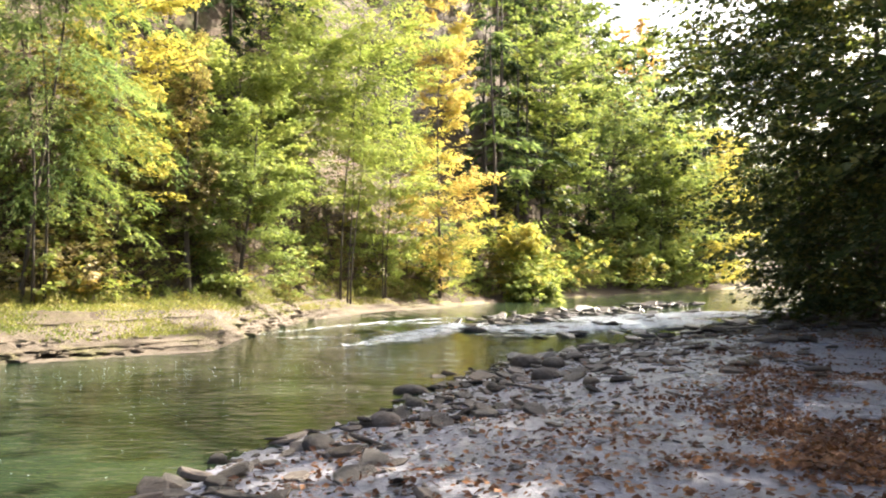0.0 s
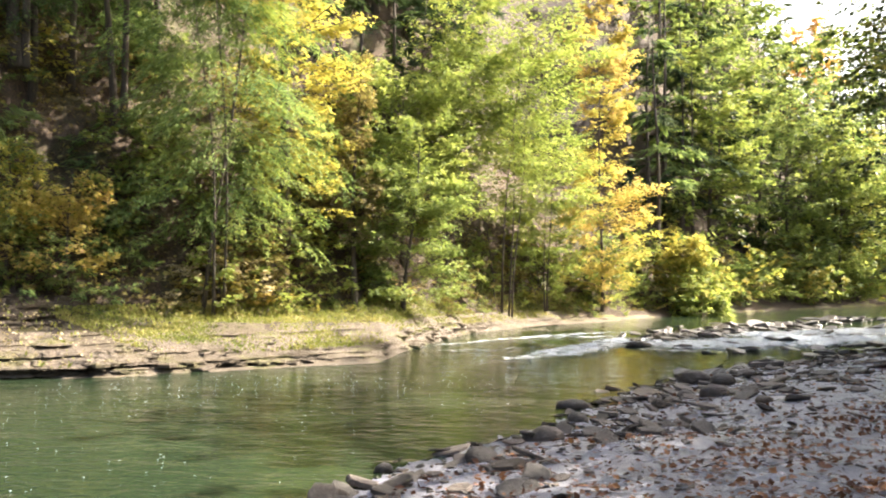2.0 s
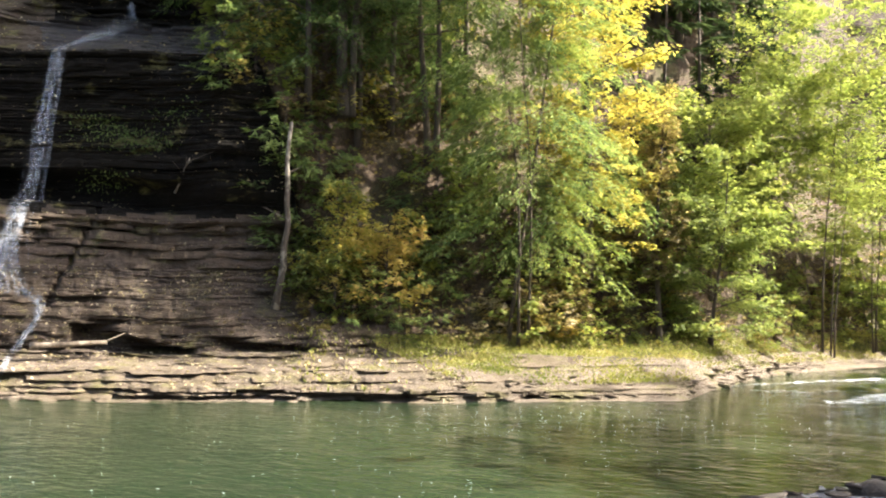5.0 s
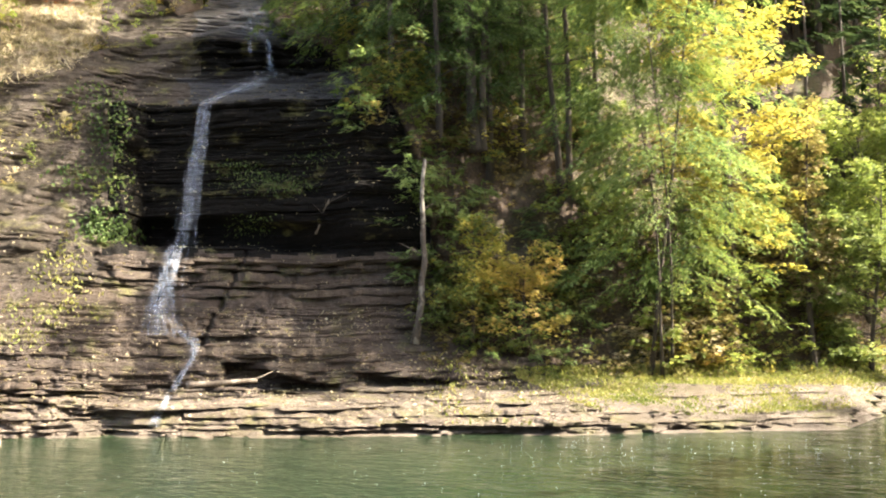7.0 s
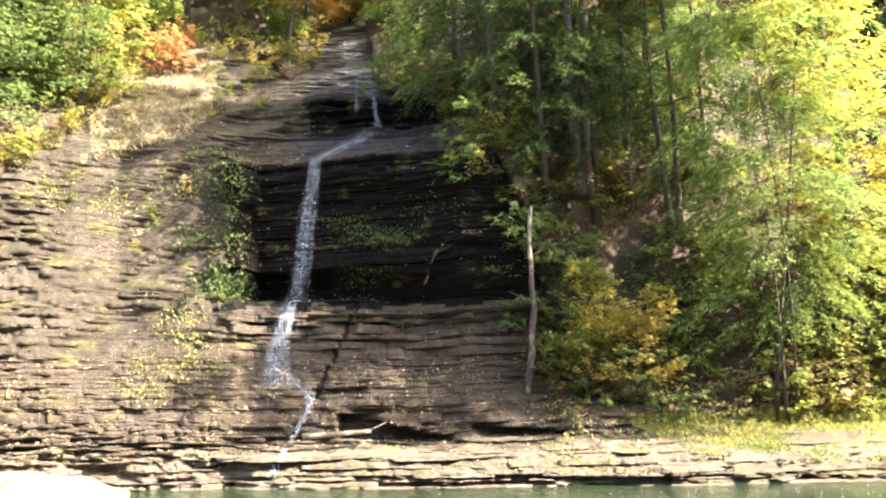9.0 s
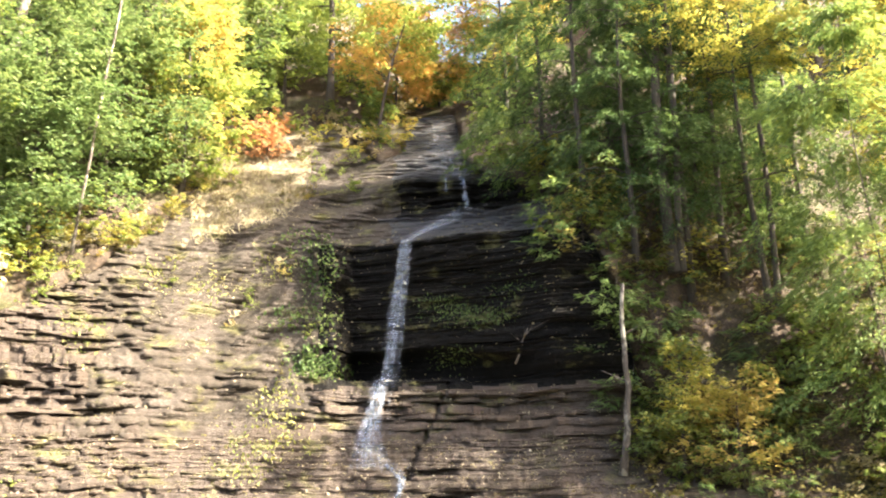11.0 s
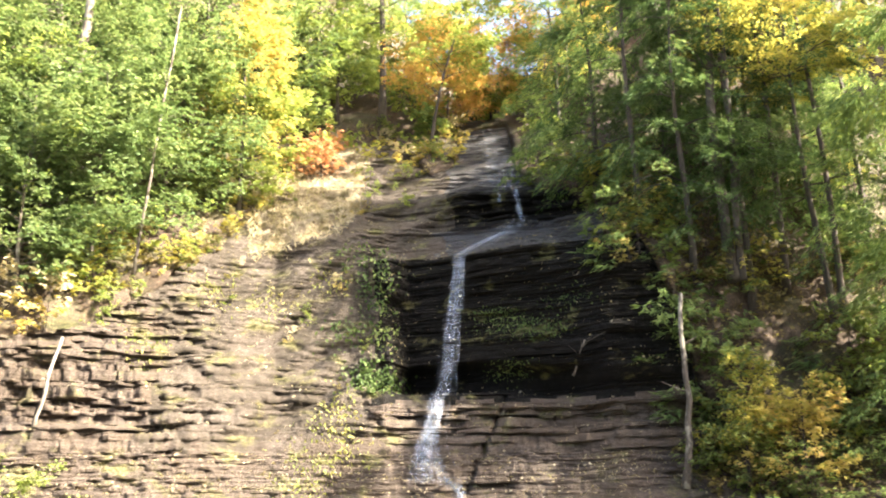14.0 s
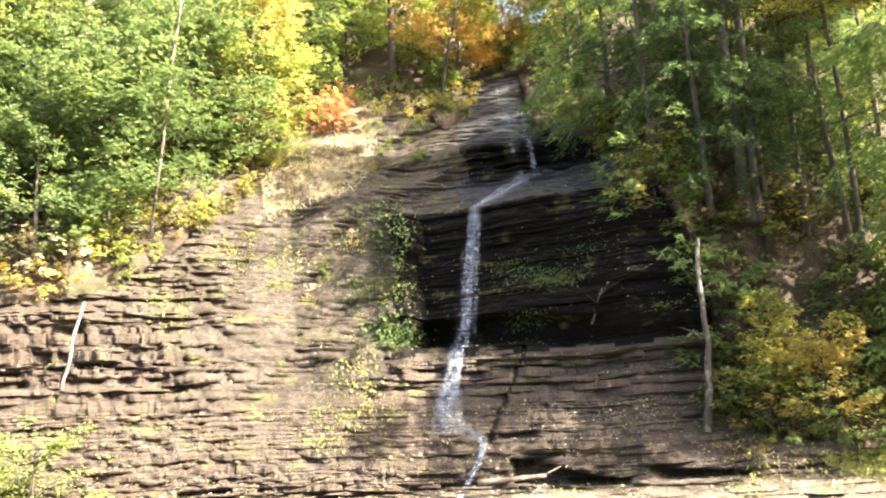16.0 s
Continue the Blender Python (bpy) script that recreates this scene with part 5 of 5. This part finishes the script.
# ---- stones, white water, fallen leaves, grass ----
def slab_mesh(seed, round_=False, tiny=False):
    rng = np.random.default_rng(seed)
    bm = bmesh.new()
    if round_:
        bmesh.ops.create_icosphere(bm, subdivisions=2, radius=0.5)
        for v in bm.verts:
            d = 1 + 0.18 * noise.noise(v.co * 2.2 + Vector((seed, 0, 0)))
            v.co = Vector((v.co.x * d, v.co.y * d * 0.75, v.co.z * d * 0.55))
    else:
        n = 5 if tiny else int(rng.integers(6, 9))
        ang = np.sort(np.linspace(0, 6.283, n, endpoint=False) + rng.uniform(-0.25, 0.25, n))
        rad = rng.uniform(0.38, 0.56, n)
        asp, th = rng.uniform(0.45, 0.8), rng.uniform(0.06, 0.15)
        rings = []
        for zz, sc in ((-0.5, 1.0), (0.5, 0.8)) if tiny else ((-0.5, 0.86), (-0.3, 1.0), (0.3, 0.98), (0.5, 0.86)):
            rings.append([bm.verts.new((math.cos(a) * rr * sc, math.sin(a) * rr * sc * asp, th * zz + rng.normal(0, 0.012))) for a, rr in zip(ang, rad)])
        for lo, hi in zip(rings[:-1], rings[1:]):
            for i in range(n):
                bm.faces.new((lo[i], lo[(i + 1) % n], hi[(i + 1) % n], hi[i]))
        c = bm.verts.new((0, 0, th * 0.52 + rng.normal(0, 0.01)))
        for i in range(n):
            bm.faces.new((rings[-1][i], rings[-1][(i + 1) % n], c))
        bm.faces.new(rings[0][::-1])
    me = bpy.data.meshes.new("stone")
    bm.to_mesh(me)
    bm.free()
    me.materials.append(STONE)
    if round_:
        me.polygons.foreach_set("use_smooth", [True] * len(me.polygons))
    return me


def stones():
    rng = np.random.default_rng(21)
    slabs = [slab_mesh(300 + i) for i in range(14)]
    rounds = [slab_mesh(330 + i, True) for i in range(5)]
    spots = []

    def add(x, y, s, flat=True, up=0.0, tilt=9.0):
        me = slabs[rng.integers(0, 14)] if flat else rounds[rng.integers(0, 5)]
        spots.append((x, y, min(s, 0.44) if y < 14 else s, me, up, tilt))
    # the strip along the near water's edge
    for _ in range(600):
        y = rng.uniform(6.5, 25)
        e = float(np.interp(y, EDGE_Y, EDGE_X))
        sft = rng.gamma(1.5, 1.1) - 0.35
        add(e + 0.15 + sft * (0.5 + y * 0.045), y, rng.choice([0.13, 0.22, 0.34, 0.5, 0.68], p=[0.42, 0.33, 0.17, 0.06, 0.02]), rng.random() < 0.95, rng.choice([0, 0.06]), 13.0)
    # stony flat further up
    for _ in range(620):
        y = rng.uniform(14, 46)
        e = float(np.interp(y, EDGE_Y, EDGE_X))
        add(e + rng.uniform(-0.5, 6.5), y, rng.choice([0.22, 0.36, 0.55, 0.85], p=[0.45, 0.35, 0.16, 0.04]), rng.random() < 0.96)
    # the bar in the riffle
    for _ in range(330):
        t = rng.uniform(0, 3)
        i = min(2, int(t))
        (x0, y0), (x1, y1) = BAR[i], BAR[i + 1]
        f = t - i
        add(x0 + (x1 - x0) * f + rng.normal(0, 0.9), y0 + (y1 - y0) * f + rng.normal(0, 1.2), rng.choice([0.35, 0.55, 0.8, 1.1], p=[0.45, 0.35, 0.15, 0.05]), rng.random() < 0.95, 0.08)
    for _ in range(130):
        x, y = rng.uniform(2, 13), rng.uniform(24, 40)
        add(x, y, rng.uniform(0.4, 0.9), True, 0.12)
    for a, r, s, fl, tl in ((-6.9, 17.6, 0.62, False, 5), (-6.4, 15.4, 0.5, False, 5), (0.6, 11.6, 0.6, True, 12), (-1.5, 12.0, 0.55, True, 40), (2.0, 14.4, 0.55, False, 4), (-2.7, 11.0, 0.8, True, 6),
                            (-12.4, 18.6, 0.6, True, 4), (17.5, 8.4, 0.45, True, 10), (6.0, 9.2, 0.5, True, 14), (3.6, 11.3, 0.5, False, 5), (9.5, 10.4, 0.7, True, 8), (-4.0, 23.5, 0.8, False, 5), (-9.5, 22, 0.9, True, 5)):
        x, y = polar(a, r)
        add(float(x), float(y), s, fl, 0.05, tl)
    spots.sort(key=lambda q: -1e3 if q[4] == 0.05 else math.hypot(q[0], q[1]))
    rest_v, rest_f = [], []
    wet_v, wet_f = [], []
    for i, (x, y, s, me, up, tilt) in enumerate(spots):
        if x < float(np.interp(y, EDGE_Y, EDGE_X)) - 1.2 and float(bar_height(np.array(x), np.array(y))) > 2.6 and y < 24:
            continue
        z = max(float(ground_z(x, y)), -0.12) + s * 0.05 + up * s
        s_edge = x - float(np.interp(y, EDGE_Y, EDGE_X))
        m = pose(x, y, z, rng.normal(0, tilt), rng.normal(0, tilt), rng.uniform(0, 360)) @ Matrix.Diagonal((s, s, s * rng.uniform(0.7, 1.2), 1))
        if i < 300:
            ob = new("stone", me)
            ob.matrix_world = m
            tagged(ob, "flat grey-brown shale stone on the creek bank" if me in slabs else "rounded brown stone on the creek bank", "stone", "stones along the creek bank")
        else:
            wet = up in (0.08, 0.12) or s_edge < 0.6 and y > 18
            V, F = (wet_v, wet_f) if wet else (rest_v, rest_f)
            b = len(V)
            V += [tuple(m @ v.co) for v in me.vertices]
            F += [tuple(b + q for q in p.vertices) for p in me.polygons]
    small = [slab_mesh(360 + i, False, True) for i in range(5)]
    for _ in range(3200):
        y = rng.uniform(6.5, 30)
        x = float(np.interp(y, EDGE_Y, EDGE_X)) + rng.gamma(1.7, 1.2) - 0.3
        s = rng.uniform(0.03, 0.12)
        me = small[rng.integers(0, 5)]
        m = pose(x, y, max(float(ground_z(x, y)), -0.1) + 0.005, rng.normal(0, 10), rng.normal(0, 10), rng.uniform(0, 360)) @ Matrix.Diagonal((s, s, s * 1.5, 1))
        b = len(rest_v)
        rest_v += [tuple(m @ v.co) for v in me.vertices]
        rest_f += [tuple(b + q for q in p.vertices) for p in me.polygons]
    me = mesh_of("cobbles", rest_v, rest_f, STONE)
    tagged(new("cobbles", me), "grey-brown cobbles and shale slabs on the creek bank", "cobbles", kind="stuff")
    tagged(new("wet_cobbles", mesh_of("wet_cobbles", wet_v, wet_f, STONE_WET)), "dark wet cobbles and shale slabs in the riffle", "cobbles", kind="stuff")


stones()


def shelf_slabs():
    """Broken flat slabs lying on the rock shelf along the far water's edge."""
    rng = np.random.default_rng(31)
    slabs = [slab_mesh(400 + i) for i in range(8)]
    vs, fs = [], []
    for _ in range(950):
        a = rng.uniform(8, 78) if rng.random() < 0.5 else rng.uniform(7, 30)
        z = rng.uniform(0.0, 0.9) * (0.5 if a < 28 else 1)
        x, y = polar(a, cliff_r(a, z + 0.05) + rng.uniform(-0.05, 0.15))
        s = rng.choice([0.15, 0.27, 0.45, 0.7], p=[0.45, 0.35, 0.15, 0.05])
        m = pose(x, y, z + 0.02, rng.normal(0, 5), rng.normal(0, 5), rng.uniform(0, 360)) @ Matrix.Diagonal((s, s, s * 0.9, 1))
        me = slabs[rng.integers(0, 8)]
        b = len(vs)
        vs += [tuple(m @ v.co) for v in me.vertices]
        fs += [tuple(b + q for q in p.vertices) for p in me.polygons]
    tagged(new("broken_slabs", mesh_of("broken_slabs", vs, fs, ROCK_PALE)), "broken brown shale slabs lying on the shelf", "slabs", kind="stuff")


shelf_slabs()


def white_water():
    rng = np.random.default_rng(5)
    az = np.arange(-22, 14, 0.13)
    r = 20 * 1.005 ** np.arange(0, 176)
    A, R = np.meshgrid(az, r)
    X, Y = polar(A, R)
    lines = [((11.0, 26.3), (5.8, 29.7), 0.35, 0.62), ((5.8, 29.7), (1.5, 32.8), 0.4, 0.66), ((1.5, 32.8), (-1.6, 34.5), 0.35, 0.6), ((-1.4, 30.0), (2.9, 24.2), 1.2, 0.8), ((2.9, 24.2), (5.5, 22.6), 0.6, 0.6), ((-2.5, 25.8), (-6.5, 25.6), 0.6, 0.6),
             ((-6, 28.5), (-14, 33), 3.0, 0.9), ((-10, 34), (-17, 40), 2.6, 0.85), ((-18.5, 42.5), (-21, 43.5), 0.7, 0.8), ((10, 24.6), (4, 26.2), 0.35, 0.55), ((3, 30.6), (-1, 31.5), 0.5, 0.6)]
    m = np.zeros(A.shape)
    for (a0, r0), (a1, r1), w, k_ in lines:
        x0, y0 = polar(a0, r0)
        x1, y1 = polar(a1, r1)
        t = np.clip(((X - x0) * (x1 - x0) + (Y - y0) * (y1 - y0)) / ((x1 - x0) ** 2 + (y1 - y0) ** 2), 0, 1)
        d = np.hypot(X - x0 - t * (x1 - x0), Y - y0 - t * (y1 - y0))
        m = np.maximum(m, k_ * (1 - smooth01(d, 0.2 * w, 1.3 * w)))
    n = fbm(X * 5.0, Y * 2.2, 70, 5)
    Z = 0.015 + 0.1 * m * (0.5 + 0.6 * fbm(X * 2.4, Y * 2.4, 72, 4))
    q = grid_quads(*A.shape)
    q = q[m.ravel()[q].mean(1) > 0.04]
    me = quads_mesh("white_water", np.stack([X.ravel(), Y.ravel(), Z.ravel()], -1), q, [RIFFLE], True)
    me.attributes.new("froth", "FLOAT", "POINT").data.foreach_set("value", np.clip(m + 0.12 * n * (m > 0.02), 0, 1).ravel().astype(np.float32))
    tagged(new("white_water", me), "white broken water in the riffle", "white water", kind="stuff")
    # small white flecks laid on the pool to stand in for glints
    N = 520
    a = np.concatenate([rng.uniform(5, 60, 200), rng.normal(22, 9, 320)])
    rr = np.concatenate([rng.uniform(9, 19, 200), rng.normal(17, 1.6, 320)])
    x, y = polar(a, rr)
    ok = x < np.interp(y, EDGE_Y, EDGE_X) - 0.6
    c = np.stack([x, y, np.full(N, 0.012)], -1)[ok]
    n_ = len(c)
    v = leaves_arrays(c, np.stack([rng.normal(0, 1, n_), rng.normal(0, 1, n_), np.zeros(n_)], -1), np.tile([0.0, 0, 1], (n_, 1)), rng.uniform(0.02, 0.06, n_), rng.uniform(0.012, 0.03, n_))
    tagged(new("bubbles", leaf_object_mesh("bubbles", v, GLINT)), "small white flecks standing in for glints on the pool", "bubbles", kind="stuff")


white_water()


def litter():
    rng = np.random.default_rng(9)
    a, r = rng.uniform(-34, 14, 120000), rng.uniform(4.5, 6.5, 120000) * np.exp(rng.uniform(0, 1.7, 120000))
    x, y = polar(a, r)
    s = x - np.interp(y, EDGE_Y, EDGE_X)
    drift = smooth01(vnoise(x * 0.8, y * 0.8, 4) + 0.6 * vnoise(x * 2.5, y * 2.5, 6), -0.5, 0.7)
    ok = (s > 0.4) & (rng.uniform(0, 1, 120000) < 0.07 + 0.93 * smooth01(s, 2.6, 6.5) * drift)
    p = np.stack([x[ok], y[ok]], -1)[:17000]
    n = len(p)
    c = np.stack([p[:, 0], p[:, 1], ground_z(p[:, 0], p[:, 1]) + rng.uniform(0.012, 0.04, n)], -1)
    up = np.stack([rng.normal(0, 0.45, n), rng.normal(0, 0.45, n), np.ones(n)], -1)
    ax = np.stack([rng.normal(0, 1, n), rng.normal(0, 1, n), rng.normal(0, 0.25, n)], -1)
    ln = rng.uniform(0.04, 0.1, n)
    me = leaf_object_mesh("fallen_leaves", leaves_arrays(c, ax, up, ln, ln * 0.75), LEAF["brown"])
    tagged(new("fallen_leaves", me), "brown and orange fallen leaves on the mud", "fallen leaves", kind="stuff")
    # on the ledges of the cliff and the slope
    c = []
    while len(c) < 11000:
        a = rng.uniform(27, 85)
        z = rng.uniform(0.2, 11.5) if rng.random() < 0.6 else rng.uniform(0.2, 3.0)
        if z > float(np.interp(a, TOP_AZ, TOP_Z)):
            continue
        r0, r1 = cliff_r(a, z), cliff_r(a, z + 0.06)
        if r1 - r0 > 0.015:
            x, y = polar(a, r0 + rng.uniform(0.0, min(0.3, r1 - r0)))
            c.append((x, y, z + 0.04))
    c = np.array(c)
    n = len(c)
    up = np.stack([rng.normal(0, 0.5, n), rng.normal(0, 0.5, n), np.ones(n)], -1)
    ax = np.stack([rng.normal(0, 1, n), rng.normal(0, 1, n), rng.normal(0, 0.25, n)], -1)
    ln = rng.uniform(0.04, 0.12, n)
    me = leaf_object_mesh("fallen_leaves", leaves_arrays(c, ax, up, ln, ln * 0.7), LEAF["straw"])
    tagged(new("fallen_leaves", me), "pale yellow fallen leaves on the rock ledges", "fallen leaves", kind="stuff")
    # on the wooded slope
    a, z = rng.uniform(2, 42, 9000), rng.uniform(0.9, 10, 9000)
    ok = z > np.interp(a, TOP_AZ, TOP_Z) + 0.3
    a, z = a[ok], z[ok]
    n = len(a)
    c = np.stack([*polar(a, bank_r(a, z) - rng.uniform(0.0, 0.25, n)), z + 0.08], -1)
    up = np.stack([rng.normal(0.2, 0.5, n), rng.normal(-0.5, 0.5, n), np.ones(n)], -1)
    ax = np.stack([rng.normal(0, 1, n), rng.normal(0, 1, n), rng.normal(0, 0.4, n)], -1)
    ln = rng.uniform(0.07, 0.2, n)
    me = leaf_object_mesh("fallen_leaves", leaves_arrays(c, ax, up, ln, ln * 0.7), LEAF["brush"])
    tagged(new("fallen_leaves", me), "brown fallen leaves and low weeds on the wooded slope", "fallen leaves", kind="stuff")


litter()


def grass():
    rng = np.random.default_rng(14)
    a, z = rng.uniform(1, 33, 90000), rng.uniform(0.25, 1.25, 90000)
    x, y = polar(a, bank_r(a, z) + rng.uniform(-0.2, 0.2, 90000))
    ok = (z > np.interp(a, TOP_AZ, TOP_Z) - 0.2) & (vnoise(x * 0.9, y * 0.9, 15) + rng.normal(0, 0.25, 90000) > -0.15 - 0.5 * smooth01(z, 0.4, 0.9) * (a > 12))
    c = list(zip(x[ok][:36000], y[ok][:36000], z[ok][:36000] + 0.02))
    h = list(rng.uniform(0.04, 0.11, len(c)))
    # tufts on the ledges
    for a, z in ((36.5, 1.05), (37.2, 0.9), (33, 0.8), (59.4, 3.0), (61, 2.6), (60.3, 3.6), (62.5, 2.4), (60.2, 4.2), (72, 5.9), (67.5, 8.0), (64, 7.5), (60.5, 8.4), (80.5, 1.2)):
        for _ in range(110):
            aa, zz = a + rng.normal(0, 0.8), max(0.2, z + rng.normal(0, 0.4))
            x, y = polar(aa, cliff_r(aa, zz) - 0.03)
            c.append((x, y, zz))
            h.append(rng.uniform(0.05, 0.16))
    c, h = np.array(c), np.array(h)
    n = len(c)
    ax = np.stack([rng.normal(0, 0.9, n), rng.normal(0, 0.9, n), np.ones(n)], -1)
    c[:, 2] += h * 0.4
    up = np.stack([rng.normal(0, 1, n), rng.normal(0, 1, n), rng.normal(0, 0.2, n)], -1)
    me = leaf_object_mesh("grass", leaves_arrays(c, ax, up, h, h * 0.4), LEAF["grass"])
    tagged(new("grass", me), "yellow-green grass and weeds on the far bank", "grass", kind="stuff")
    # dry straw lying down the rubble below the rim
    a = rng.uniform(58.4, 65.8, 9000)
    z = np.interp(a, [58, 60, 64, 68, 70], [12.2, 10.2, 9.4, 8.8, 7.8]) + rng.gamma(1.9, 1.3, 9000)
    ok = z < np.interp(a, TOP_AZ, TOP_Z) + 2.4
    a, z = a[ok], z[ok]
    n = len(a)
    r = np.array([cliff_r(ai, zi) if zi < np.interp(ai, TOP_AZ, TOP_Z) else float(bank_r(ai, zi)) - 0.1 for ai, zi in zip(a, z)]) - 0.05
    c = np.stack([*polar(a, r), z + 0.04], -1)
    ax = np.stack([rng.normal(0.4, 0.5, n), rng.normal(-0.4, 0.5, n), rng.normal(-0.5, 0.4, n)], -1)
    up = np.stack([rng.normal(0.3, 0.5, n), rng.normal(-0.3, 0.5, n), np.ones(n)], -1)
    h = rng.uniform(0.12, 0.42, n)
    ok = vnoise(a * 2.1, z * 1.7, 61) + rng.normal(0, 0.3, n) > -0.1
    c, ax, up, h = c[ok], ax[ok], up[ok], h[ok]
    tagged(new("dry_grass", leaf_object_mesh("dry_grass", leaves_arrays(c, ax, up, h, h * 0.09), LEAF["straw"])), "bleached dry grass hanging down the rubble slope", "dry grass", kind="stuff")


def vines():
    """Green creepers down the edge of the dark wall, and moss on its face."""
    rng = np.random.default_rng(44)
    for name, label, leaf, patches, lo, hi in (
            ("creeper", "green creeper hanging beside the dark wall", "vine", ((57.5, 5.0, 340, 0.8, 0.18), (58.4, 5.3, 140, 0.7, 0.3), (57.2, 6.6, 90, 0.45, 0.5), (57.5, 7.6, 130, 0.6, 0.4), (58.0, 8.5, 150, 0.8, 0.35), (58.6, 9.3, 140, 1.0, 0.3), (59.4, 6.6, 110, 0.9, 0.3)), 0.07, 0.17),
            ("moss", "dark green moss on the wet overhanging wall", "vine", ((48.6, 6.6, 420, 1.3, 0.16), (47.2, 6.3, 300, 1.0, 0.12), (50.0, 7.0, 220, 0.8, 0.15), (45.5, 7.2, 160, 1.0, 0.2), (49.3, 5.3, 200, 0.8, 0.15)), 0.04, 0.09)):
        c = []
        for a, z, n_, sa, sz in patches:
            for aa, zz in zip(rng.normal(a, sa, n_), rng.normal(z, sz, n_)):
                c.append((*polar(aa, cliff_r(aa, zz) - 0.02 - rng.uniform(0, 0.1 if name == "creeper" else 0.01)), zz))
        c = np.array(c)
        n = len(c)
        ax = np.stack([rng.normal(0, 0.5, n), rng.normal(0, 0.5, n), rng.normal(-0.6, 0.5, n)], -1)
        up = np.stack([rng.normal(0.6, 0.5, n), rng.normal(-0.4, 0.5, n), np.full(n, 0.7)], -1)
        h = rng.uniform(lo, hi, n)
        tagged(new(name, leaf_object_mesh(name, leaves_arrays(c, ax, up, h, h * 0.7), LEAF[leaf])), label, name, kind="stuff")


grass()
vines()
